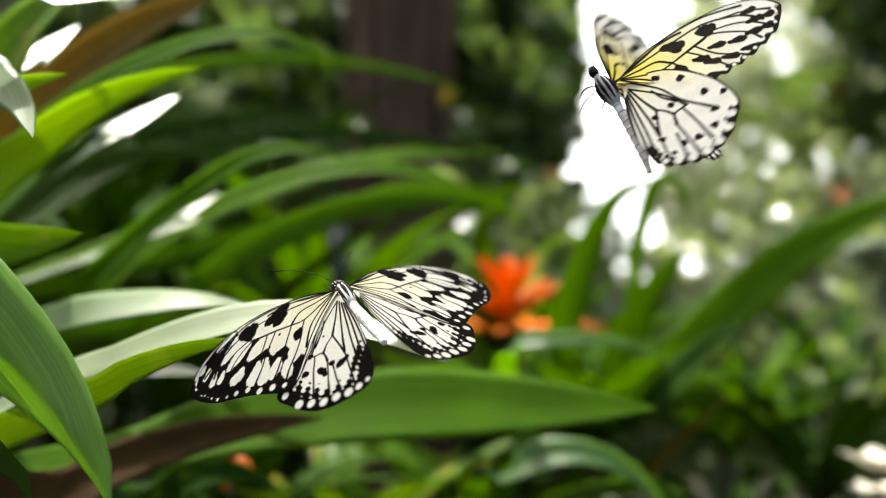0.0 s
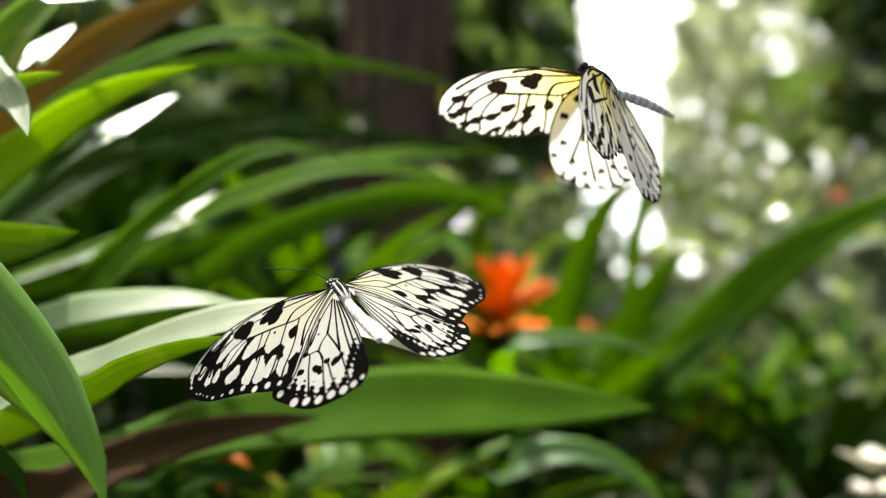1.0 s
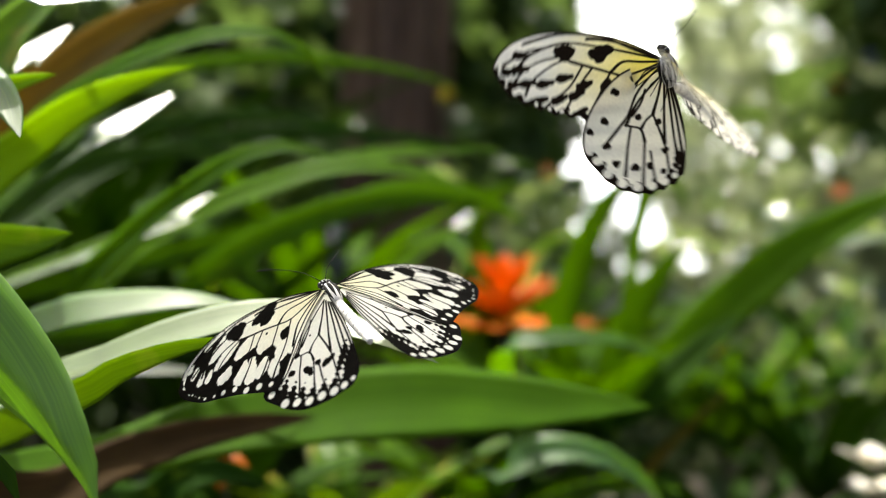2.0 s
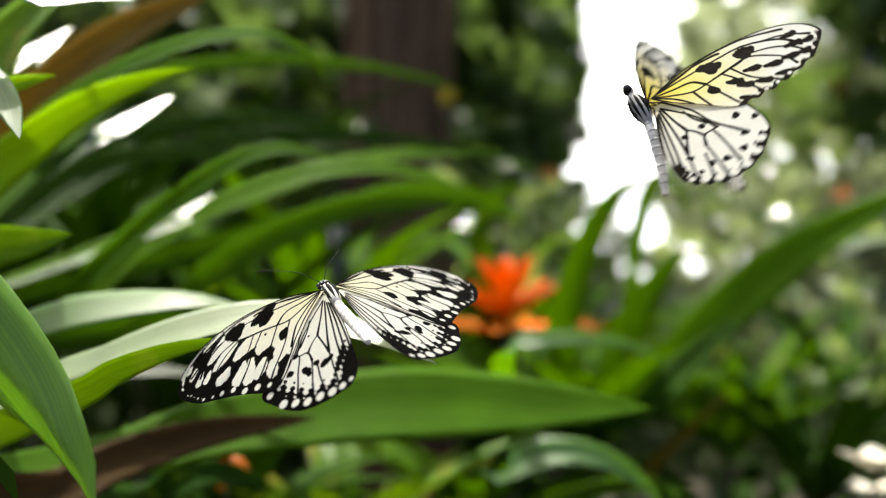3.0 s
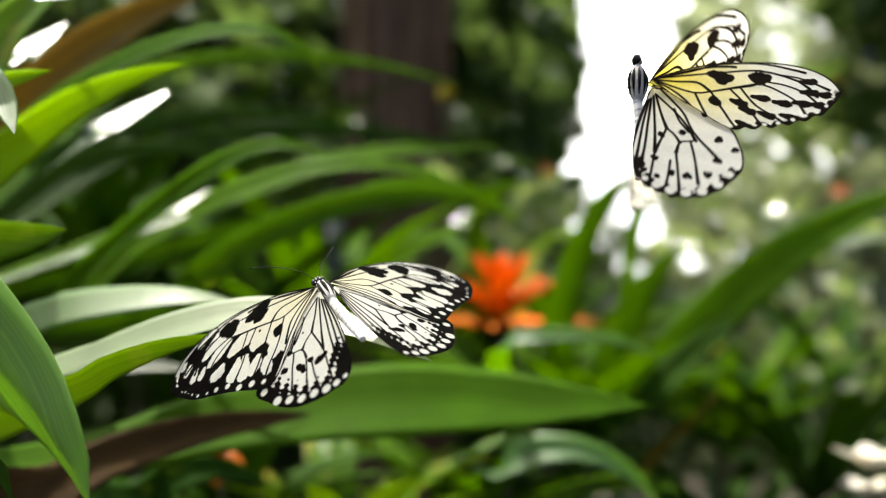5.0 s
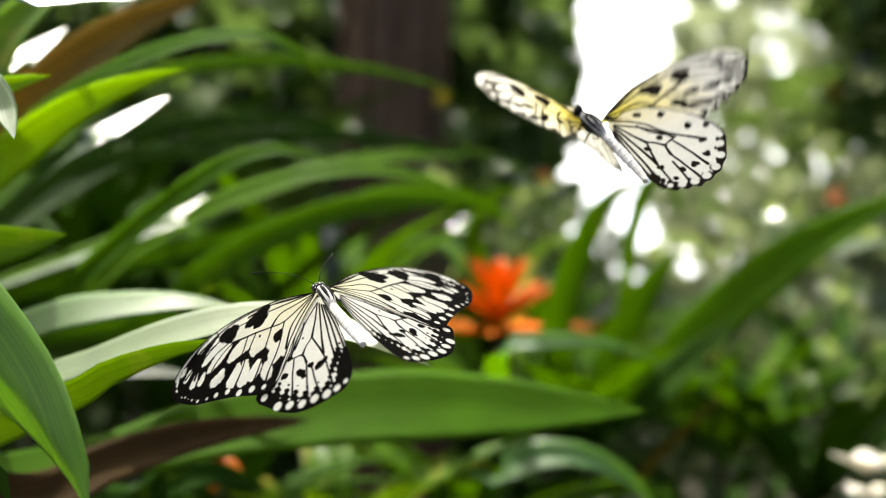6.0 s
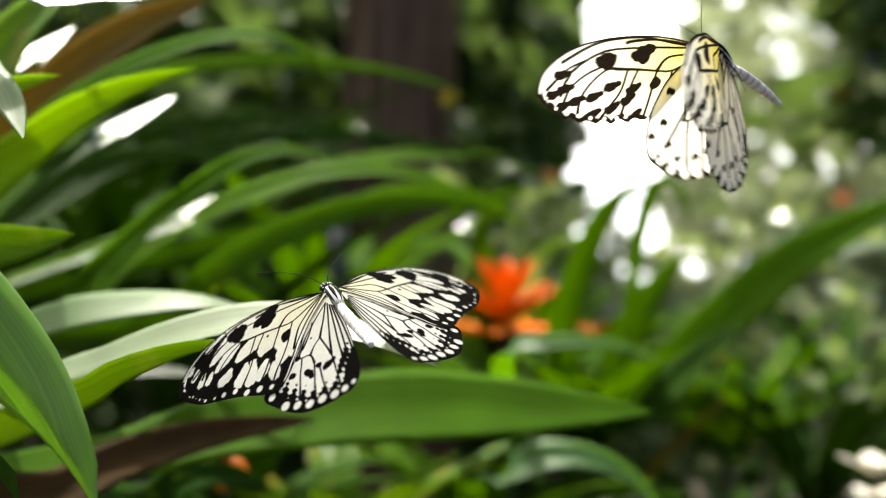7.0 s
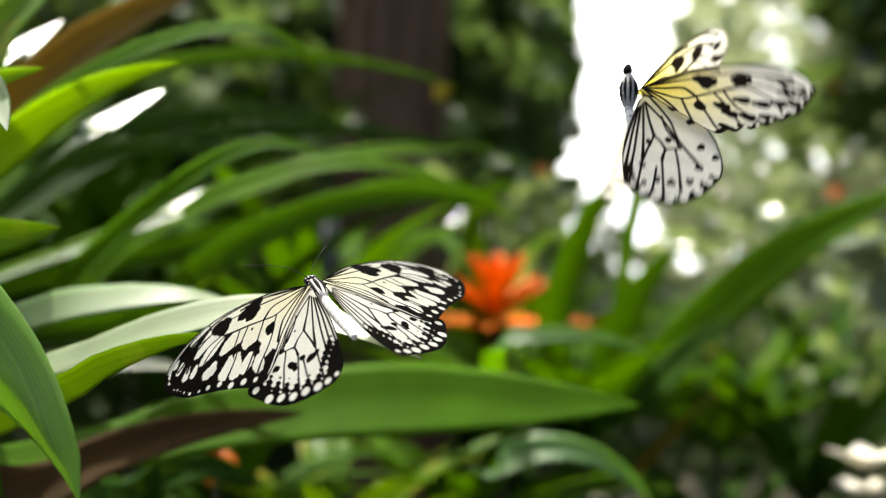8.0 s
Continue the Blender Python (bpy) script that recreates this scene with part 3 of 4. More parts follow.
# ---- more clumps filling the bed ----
# Clumps in the dark leaf tone have the bed's shade put into their colour.
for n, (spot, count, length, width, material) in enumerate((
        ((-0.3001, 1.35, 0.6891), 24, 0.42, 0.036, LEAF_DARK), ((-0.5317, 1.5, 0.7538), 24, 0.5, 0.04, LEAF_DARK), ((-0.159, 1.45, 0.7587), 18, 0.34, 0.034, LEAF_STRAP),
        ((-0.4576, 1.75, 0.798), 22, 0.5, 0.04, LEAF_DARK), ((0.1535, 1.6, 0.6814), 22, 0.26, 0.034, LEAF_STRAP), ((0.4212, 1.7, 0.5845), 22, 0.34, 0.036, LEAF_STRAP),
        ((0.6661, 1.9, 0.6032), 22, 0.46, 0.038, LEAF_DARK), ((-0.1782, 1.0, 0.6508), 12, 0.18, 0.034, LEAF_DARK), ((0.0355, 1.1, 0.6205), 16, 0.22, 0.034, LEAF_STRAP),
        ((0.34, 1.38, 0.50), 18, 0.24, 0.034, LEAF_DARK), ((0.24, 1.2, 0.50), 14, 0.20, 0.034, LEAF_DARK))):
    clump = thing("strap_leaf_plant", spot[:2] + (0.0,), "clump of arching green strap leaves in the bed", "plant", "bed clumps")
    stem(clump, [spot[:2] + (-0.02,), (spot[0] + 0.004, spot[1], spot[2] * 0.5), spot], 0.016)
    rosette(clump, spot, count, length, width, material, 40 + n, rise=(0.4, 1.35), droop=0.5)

# ---- trunk, post and the leafy mass behind ----
palm = thing("tree", (-0.0754, 1.95, 0.9)[:2] + (0.0,), "dark brown tree trunk standing in shade", "tree")
stem(palm, [(-0.0754, 1.95, 0.9)[:2] + (-0.05,), (-0.0754, 1.95, 0.9)[:2] + (0.9,), (-0.0825, 1.96, 0.9)[:2] + (2.6,)], 0.085, BARK, name="trunk")
for k in range(11):
    a = 2 * math.pi * k / 11
    foot = np.array(palm.location) + (0.084 * math.cos(a), 0.084 * math.sin(a), 0)
    stem(palm, [foot + (0, 0, -0.04), foot + (0.006 * math.sin(3 * k), 0, 0.8), foot + (0.004, 0.003, 1.5 + 0.07 * (k % 4))], 0.012, BARK, name="bark_ridge")
post = thing("garden_post", (-0.1351, 1.5, 0.9)[:2] + (0.0,), "slim dark grey post among the leaves", "post")
stem(post, [(-0.1351, 1.5, 0.9)[:2] + (-0.05,), (-0.1351, 1.5, 0.9)[:2] + (0.5,), (-0.1351, 1.5, 0.9338)], 0.017, POST, name="pole")

SIGHT_GAPS = [  # sidewards and upward slope of the camera's sight-line to each gap, and half width
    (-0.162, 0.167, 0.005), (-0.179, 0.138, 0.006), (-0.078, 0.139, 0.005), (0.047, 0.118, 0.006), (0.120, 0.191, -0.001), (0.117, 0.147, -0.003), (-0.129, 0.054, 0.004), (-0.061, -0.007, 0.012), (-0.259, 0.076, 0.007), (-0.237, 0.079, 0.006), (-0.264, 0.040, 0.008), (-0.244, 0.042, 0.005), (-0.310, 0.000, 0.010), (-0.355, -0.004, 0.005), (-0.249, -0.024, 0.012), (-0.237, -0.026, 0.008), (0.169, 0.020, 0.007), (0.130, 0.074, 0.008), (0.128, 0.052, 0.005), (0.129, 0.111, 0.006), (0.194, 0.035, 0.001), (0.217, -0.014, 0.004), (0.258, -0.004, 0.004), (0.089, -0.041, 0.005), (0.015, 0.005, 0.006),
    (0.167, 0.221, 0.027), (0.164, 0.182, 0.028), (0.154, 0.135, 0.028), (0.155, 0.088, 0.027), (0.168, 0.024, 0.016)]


def sight_gap(p):
    """Ragged chinks through which the sky shows, cut along sight-lines to fit the camera's view."""
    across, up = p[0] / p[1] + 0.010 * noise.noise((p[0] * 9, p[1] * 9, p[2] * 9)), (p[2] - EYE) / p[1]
    return any((across - a) ** 2 + (up - b) ** 2 < (r + 0.002) ** 2 for a, b, r in SIGHT_GAPS)


# Sun and shade on these masses are partly painted, through the leaf tones.
foliage("shrub_mass", "mass of small leaves, shade put into their dark green", [
    ((-0.80, 2.55, 0.9), (0.95, 0.5, 1.05), 7000), ((0.085, 2.6, 1.25), (0.25, 0.36, 0.7), 2600), ((-0.04, 2.5, 0.55), (0.34, 0.4, 0.5), 1800), ((0.3, 2.5, 0.4), (0.3, 0.4, 0.4), 700)], 0.085, SHRUB_DIM_TONE, 3, clear=sight_gap)
foliage("far_trees", "wall of large leaves behind the beds, shade put into their dark green", [
    ((-1.5, 3.8, 1.2), (1.95, 0.6, 1.5), 11000), ((1.3, 5.4, 0.25), (2.4, 0.4, 0.72), 2500)], 0.24, SHRUB_SHADE_TONE, 8, clear=sight_gap)
foliage("far_trees", "tall trees against bright haze, shade put into their leaf colour", [
    ((2.35, 4.6, 1.9), (0.95, 0.45, 1.2), 3000)], 0.17, SHRUB_SHADE_TONE, 14)
foliage("shrub_mass", "green shrub with gaps, half shade put into its leaf colour", [
    ((1.40, 3.0, 1.56), (0.5, 0.3, 0.5), 1200)], 0.12, SHRUB_DIM_TONE, 23)
foliage("shrub_mass", "glossy-leaved shrubs, sunlight and haze put into their pale colour", [
    ((1.35, 3.4, 0.60), (1.02, 0.66, 0.60), 7500), ((1.36, 3.7, 1.34), (0.72, 0.56, 0.70), 3900), ((1.08, 4.4, 1.5), (0.27, 0.34, 0.80), 2000)], 0.075, SHRUB_SUN_TONE, 5, clear=sight_gap)
foliage("shrub_mass", "green shrub with thin drooping leaves", [
    ((0.12, 2.0, 1.1), (0.22, 0.15, 0.42), 170), ((-0.25, 2.0, 1.15), (0.3, 0.15, 0.35), 170)], 0.07, SHRUB_DIM_TONE, 17, clear=sight_gap)

for foot, height, thick in (((2.35, 4.65), 2.6, 0.06), ((1.45, 3.05), 1.7, 0.03)):
    tree = thing("tree", foot + (0.0,), "slender brown tree trunk that carries the leafy crown", "tree", "slender trees")
    stem(tree, [foot + (-0.05,), (foot[0] + 0.03, foot[1] + 0.02, height * 0.5), (foot[0] - 0.02, foot[1], height)], thick, BARK, name="trunk")
    for k in range(5):
        a = 2.4 * k
        fork = np.array((foot[0], foot[1], height * (0.55 + 0.08 * k)))
        stem(tree, [fork, fork + (0.2 * math.cos(a), 0.15 * math.sin(a), 0.14), fork + (0.42 * math.cos(a), 0.3 * math.sin(a), 0.34)], thick * 0.4, BARK, name="limb")


def blossom(spot, size, material, label, seed, cup=False):
    """A small open flower on a thin stalk that springs from the ground."""
    ob = thing("flower", spot[:2] + (0.0,), label, "flower")
    stem(ob, [spot[:2] + (-0.02,), (spot[0] + 0.02, spot[1] + 0.02, spot[2] * 0.6), spot], 0.003)
    for i in range(5):
        a = 2 * math.pi * i / 5 + seed
        out = np.array((math.cos(a), -0.35, math.sin(a))) * size
        if cup:
            out = np.array((math.cos(a), math.sin(a) * 0.8, 0.45)) * size
        leaf(ob, [np.array(spot), np.array(spot) + out * 0.5, np.array(spot) + out], size * 0.7, material, up=(0, 0.1, 1) if cup else (0, -0.7, 0.7), name="petal", count=8, across=4)


blossom((0.0071, 1.8, 1.1371), 0.016, PETAL_YELLOW, "small yellow flower among the shrubs", 0.3)
blossom((0.1657, 1.8, 1.0137), 0.014, BRACT, "small orange flower in the shade", 0.8)
blossom((0.8249, 2.4, 1.0128), 0.018, BRACT, "orange flower among pale shrubs", 1.2)
blossom((1.1178, 3.0, 1.3921), 0.03, PETAL_VIOLET, "violet-blue flower high in the shrubs", 0.5)
blossom((1.0253, 3.0, 1.3274), 0.026, BRACT, "reddish flower high in the shrubs", 0.1)
blossom((-0.1607, 0.86, 0.7429), 0.022, BRACT, "orange flower low in the bed", 0.9)
# Two made-up white flowers stand in for a patch of bright light.
blossom((0.3854, 1.02, 0.7041), 0.036, LIGHT_PATCH, "white petals standing in for a bright patch of light", 0.2, True)
blossom((0.3855, 1.03, 0.677), 0.028, LIGHT_PATCH, "white petals standing in for a bright patch of light", 0.7, True)
blossom((0.5306, 2.1, 0.6316), 0.017, PETAL_YELLOW, "pale yellow flower in the clump", 0.4)
blossom((0.3807, 1.6, 0.7637), 0.016, PETAL_YELLOW, "yellow flower in the clump", 0.9)
foliage("small_leaves", "sprinkling of small glossy leaves that catch the sun", [
    ((0.47, 1.55, 0.82), (0.20, 0.14, 0.18), 182), ((0.62, 2.2, 1.0), (0.18, 0.2, 0.14), 140), ((0.72, 2.1, 0.70), (0.32, 0.18, 0.26), 280), ((0.16, 1.75, 0.84), (0.12, 0.12, 0.14), 70), ((0.085, 1.5, 0.93), (0.11, 0.08, 0.09), 84)], 0.035, GLINT, 31)
# ---- butterflies ----
MM = 0.001


def near_line(x, y, line):
    """Distance of each place to a broken line, and how far along it the nearest place lies (0 to 1)."""
    best, where = np.full(x.shape, 1e9), np.zeros(x.shape)
    line = np.array(line, float)
    lengths = np.r_[0, np.cumsum(np.hypot(*np.diff(line, axis=0).T))]
    for a, b, l0, l1 in zip(line[:-1], line[1:], lengths[:-1], lengths[1:]):
        d = b - a
        u = np.clip(((x - a[0]) * d[0] + (y - a[1]) * d[1]) / (d @ d), 0, 1)
        r = np.hypot(x - a[0] - u * d[0], y - a[1] - u * d[1])
        where = np.where(r < best, (l0 + u * (l1 - l0)) / lengths[-1], where)
        best = np.minimum(best, r)
    return best, where


def edge(d, soft=0.16):
    return np.clip(0.5 - d / (2 * soft), 0, 1)


FORE = {
    "lead": [(2.4, 12.6), (9.8, 20.7), (17.2, 27.3), (25.4, 32.5), (34.1, 36.8), (42.1, 39.6), (50.6, 41.0), (58.4, 40.1), (64.6, 37.1), (69.0, 31.6)],
    "trail": [(2.6, 10.9), (7.7, 8.2), (14.0, 3.5), (21.0, -3.0), (25.9, -8.1), (30.8, -12.6), (36.6, -14.0), (44.4, -5.1), (50.2, 1.5), (56.4, 7.6), (61.7, 12.8), (66.6, 20.6), (69.0, 26.9), (69.0, 31.6)],
    "veins": [
        [(4.1, 13.9), (14.7, 22.7), (23.3, 30.4), (34.4, 36.0), (42.6, 38.1), (54.6, 38.0)],
        [(4.3, 14.2), (15.4, 21.0), (23.6, 25.8), (37.1, 32.8), (45.7, 33.7), (54.4, 32.1), (60.8, 26.3)],
        [(4.4, 13.2), (11.9, 12.4), (19.1, 12.4), (23.7, 15.0), (30.4, 19.7), (37.4, 24.2)],
        [(37.1, 32.8), (41.1, 28.0), (37.4, 24.2)],
        [(45.7, 33.7), (54.4, 34.3), (64.3, 31.3)],
        [(41.1, 28.0), (49.0, 28.6), (57.1, 26.4), (64.6, 19.3)],
        [(39.5, 26.4), (46.6, 25.1), (54.7, 20.8), (60.5, 12.1)],
        [(34.1, 21.5), (40.3, 14.8), (48.2, 10.7), (55.3, 6.9)],
        [(30.4, 19.7), (37.2, 13.5), (43.6, 6.1), (49.6, 1.3)],
        [(24.3, 15.4), (30.3, 7.6), (35.8, 1.0), (43.4, -6.1)],
        [(19.1, 12.4), (26.2, 1.5), (32.2, -4.1), (38.7, -11.6)],
        [(4.0, 12.5), (11.8, 7.8), (19.3, 1.8), (27.3, -7.1), (35.2, -14.6)],
        [(4.1, 13.3), (11.9, 15.8), (18.8, 18.2), (24.3, 15.4)],
        [(4.0, 12.8), (11.7, 10.3), (18.9, 5.5), (23.8, -2.1)],
        [(4.0, 14.2), (17.8, 25.9), (26.1, 30.6), (30.0, 32.0)]],
    "blobs": [[(21.7, 27.8, 1.49), (23.8, 28.3, 2.72), (26.6, 28.0, 2.99), (28.9, 28.0, 2.31), (31.3, 28.0, 2.04), (27.0, 22.8, 1.9), (29.5, 23.5, 1.22), (24.0, 24.1, 1.22)], [(40.2, 33.3, 3.53), (37.6, 32.2, 2.72), (42.4, 33.9, 2.45), (40.2, 29.3, 2.17)], [(23.2, 8.7, 2.17), (24.6, 6.7, 2.04)], [(29.9, 16.3, 0.68)]],
    "inner": [(43.5, 41.8), (44.1, 32.0), (39.6, 26.2), (34.7, 21.5), (33.9, 12.8), (30.3, 10.1), (28.8, 0.0), (25.4, -5.9), (35.6, -15.4)],
    "cells": [[(44.8, 33.5, 1.77), (49.4, 31.5, 1.63), (54.1, 30.0, 0.95)], [(43.9, 27.2, 1.9), (48.0, 25.1, 1.77), (53.3, 23.5, 0.95)], [(36.7, 19.2, 2.31), (40.4, 19.3, 1.9), (43.6, 18.6, 1.22)], [(30.3, 12.9, 2.72), (33.7, 11.5, 1.63), (35.5, 9.9, 0.68)], [(25.7, 4.0, 2.04), (28.6, -0.2, 1.9), (30.2, -2.0, 1.09)],
              [(49.2, 16.6, 0.68), (51.3, 14.9, 1.49), (53.6, 14.8, 1.49)], [(42.5, 11.7, 0.68), (45.1, 8.3, 1.63), (47.3, 6.3, 1.9)], [(39.7, 9.7, 0.82), (42.1, 5.1, 1.63), (43.7, 1.8, 1.63)], [(35.4, 3.6, 0.95), (37.9, 1.0, 1.63), (39.9, -0.7, 1.22)], [(33.2, -0.6, 0.68), (34.2, -4.3, 1.49), (34.7, -7.1, 1.22)],
              [(62.8, 36.8, 0.68), (64.4, 35.6, 0.68)], [(61.4, 32.8, 0.68), (64.2, 30.7, 0.68)], [(59.4, 27.5, 0.54), (62.4, 24.5, 0.95)], [(56.4, 24.3, 0.54), (59.2, 22.0, 0.95)], [(49.8, 39.1, 0.68), (53.6, 38.7, 0.82)], [(45.5, 39.1, 0.68), (49.8, 39.1, 0.68)], [(34.2, 19.4, 1.22), (34.2, 14.5, 0.68)]],
    "spots": [(60.6, 13.9, 0.82), (56.9, 10.4, 0.82), (53.2, 7.7, 1.36), (48.8, 4.1, 1.49), (45.2, -1.8, 1.77), (40.5, -5.7, 1.77), (36.4, -9.8, 1.36), (64.4, 21.9, 0.54), (62.4, 17.2, 0.54), (66.3, 28.8, 0.41)],
    "margin": 2.2, "start": 0.40}
HIND = {
    "lead": [(4.0, 11.0), (11.7, 9.8), (19.6, 4.4), (26.6, -2.1), (31.5, -6.4), (36.6, -8.7), (40.2, -11.0), (40.6, -14.5), (39.6, -17.0)],
    "trail": [(2.2, 8.0), (2.5, 2.0), (2.9, -10.6), (4.6, -22.6), (6.5, -31.5), (8.7, -38.0), (12.9, -41.2), (17.1, -40.5), (21.6, -39.1), (26.8, -36.4), (31.6, -32.6), (35.6, -26.6), (39.6, -17.0)],
    "veins": [
        [(5.5, 10.9), (16.0, 3.2), (22.1, -4.6), (25.5, -7.7), (34.5, -14.6)],
        [(4.8, 7.6), (12.7, 2.6), (19.2, -2.6), (24.7, -9.0)],
        [(5.0, 7.2), (9.3, -0.6), (13.6, -7.3)],
        [(13.6, -7.3), (16.9, -9.1), (19.9, -12.0)],
        [(13.6, -7.3), (13.4, -14.3), (13.3, -20.0)],
        [(4.0, 4.9), (6.6, -6.9), (9.8, -21.8), (9.8, -30.7), (9.7, -38.0)],
        [(3.1, 3.1), (4.1, -10.8), (6.4, -26.9), (8.7, -37.0)],
        [(24.7, -9.0), (22.5, -10.2), (19.9, -12.0), (20.1, -17.2)],
        [(23.0, -9.8), (26.9, -17.6), (31.3, -28.4)],
        [(20.1, -17.2), (22.6, -23.7), (26.7, -34.8)],
        [(19.4, -21.6), (21.0, -29.9), (21.9, -37.7)],
        [(13.3, -20.0), (14.5, -26.7), (16.8, -39.4)],
        [(13.1, 3.2), (16.4, -1.6), (21.3, -5.8)],
        [(9.8, -21.8), (11.7, -29.8), (13.2, -39.9)],
        [(4.4, 6.4), (8.2, -4.4), (10.6, -11.4), (13.3, -20.0)],
        [(3.5, 4.0), (5.3, -8.9), (8.1, -24.3), (8.6, -32.3)]],
    "blobs": [[(17.0, -23.5, 2.04), (19.3, -19.9, 1.49), (13.8, -23.2, 1.36)], [(23.5, -20.2, 1.9), (24.3, -18.2, 1.22), (23.5, -22.5, 0.95)], [(29.5, -14.4, 1.9)], [(16.4, -4.1, 0.54)], [(24.5, -8.5, 1.49)], [(32.9, -9.1, 1.9)]],
    "inner": [], "cells": [],
    "spots": [(37.8, -14.5, 1.9), (35.2, -23.6, 2.31), (31.5, -27.8, 2.17), (27.7, -32.0, 2.17), (23.3, -34.5, 2.17), (19.1, -37.1, 2.17), (15.3, -38.4, 1.77), (11.7, -38.7, 1.22)],
    "margin": 7.4, "start": 0.42}


def wing_mesh(name, plan, origin, sign, rows, cols, yellow, ink=1.0, grow=1.0, skin=None):
    """One wing as a fine sheet between its leading and trailing edges, with the pattern of its scales as an attribute."""
    lead, trail = (smooth_line((np.array(plan[k]) - origin) * grow + origin, rows) for k in ("lead", "trail"))
    j = np.linspace(0, 1, cols)
    x = lead[:, None, 0] * (1 - j) + trail[:, None, 0] * j
    y = lead[:, None, 1] * (1 - j) + trail[:, None, 1] * j
    dark = np.zeros(x.shape)
    for v in plan["veins"]:
        d, u = near_line(x, y, smooth_line(v, 14))
        dark = np.maximum(dark, edge(d - (plan.get("vein", 0.36) + 0.7 * np.clip(u - 0.5, 0, 1) ** 1.4)))
    for group in plan["blobs"]:
        field = sum(np.exp(-((x - a) ** 2 + (y - b) ** 2) / (r * r)) for a, b, r in group)
        field = field * (1 + 0.25 * np.sin(1.7 * x + 0.6 * y) * np.sin(1.1 * y))
        dark = np.maximum(dark, np.clip((field - 0.38 - 0.55 * (1 - ink)) * 6, 0, 1))
    if plan["inner"]:
        rim = np.vstack([plan["inner"], smooth_line(plan["trail"], 80)[38:], smooth_line(plan["lead"], 60)[:26:-1]])
        beyond = np.zeros(x.shape, bool)
        for (ax, ay), (bx, by) in zip(rim, np.roll(rim, -1, 0)):
            beyond ^= ((ay > y) != (by > y)) & (x < (bx - ax) * (y - ay) / (by - ay + 1e-9) + ax)
        d, u = near_line(x, y, plan["inner"])
        field = edge(np.where(beyond, -d, d), 0.3)
        for c in plan["cells"]:
            c = np.array(c)
            line = smooth_line(c, 12)
            hole = np.min([np.hypot(x - a, y - b) - 1.75 * r for a, b, r in line], 0) * 0.9 - 2.2 * (1 - ink)
            hole = hole + 0.22 * np.sin(2.1 * x + 1.3 * y) * np.sin(1.6 * y - 0.7 * x)
            field = np.minimum(field, 1 - edge(hole, 0.2))
        dark = np.maximum(dark, field)
    outer = trail[int(rows * plan["start"]):]
    d, u = near_line(x, y, outer[::4])
    scallop = (ink * plan["margin"] + 50 * (grow - 1)) * (0.80 + 0.22 * np.sin(x * 1.05 + y * 0.85) + 0.12 * np.sin(2.3 * x - 1.4 * y))
    dark = np.maximum(dark, edge(d - scallop, 0.35))
    for line in (lead, trail):
        d, u = near_line(x, y, line[::4])
        dark = np.maximum(dark, edge(d - (0.8 if line is lead else 0.45)))
    white = np.zeros(x.shape)
    for a, b, r in plan["spots"]:
        a, b = origin[0] + (a - origin[0]) * grow, origin[1] + (b - origin[1]) * grow
        white = np.maximum(white, edge(np.hypot(x - a, y - b) - r * 0.8, 0.25))
    dark = dark * (1 - white)
    out = np.hypot(x - 3, y - 10)
    gold = yellow * np.clip(1.05 - out / 46, 0, 1) * np.clip((y + 8) / 24, 0.15, 1) * (1 - white)
    gold = np.clip(gold, 0, 1)
    arch = 1.6 * np.sin(np.clip(x / 70, 0, 1) * np.pi * 0.8) + 0.07 * np.sin(0.55 * (y * 1.3 - x * 0.35)) * np.clip(x / 20, 0, 1)
    ox, oy = origin
    verts = np.stack([sign * (x - ox), y - oy, arch], 2).reshape(-1, 3) * MM
    faces = [(a, a + 1, a + cols + 1, a + cols) for i in range(rows - 1) for a in range(i * cols, (i + 1) * cols - 1)]
    me = bpy.data.meshes.new(name)
    me.from_pydata(verts.tolist(), [], faces)
    me.polygons.foreach_set("use_smooth", [True] * len(faces))
    mark = me.color_attributes.new("pattern", "FLOAT_COLOR", "POINT")
    rgba = np.stack([dark, gold, white, np.ones(x.shape)], 2).reshape(-1, 4)
    mark.data.foreach_set("color", rgba.ravel())
    me.materials.append(skin or WING)
    return me


FORE_HINGE, HIND_HINGE = (1.4, 11.5), (1.4, 6.0)
ARROWS = [(41.9, 18.8), (45.5, 10.7), (38.8, 10.5), (38.9, 2.6), (49.6, 18.7), (53.0, 12.3), (46.0, 4.6), (56.2, 20.9), (57.8, 27.7), (56.6, 33.4), (61.7, 21.8), (63.0, 28.0), (35.0, 13.5)]


def arrow(place):
    """A dark mark that tapers towards the wing's base."""
    way = np.array(place) - (12, 16)
    way /= np.linalg.norm(way)
    return [(*(place + way * d), r) for d, r in ((1.8, 2.1), (-0.4, 1.7), (-2.8, 1.2))]


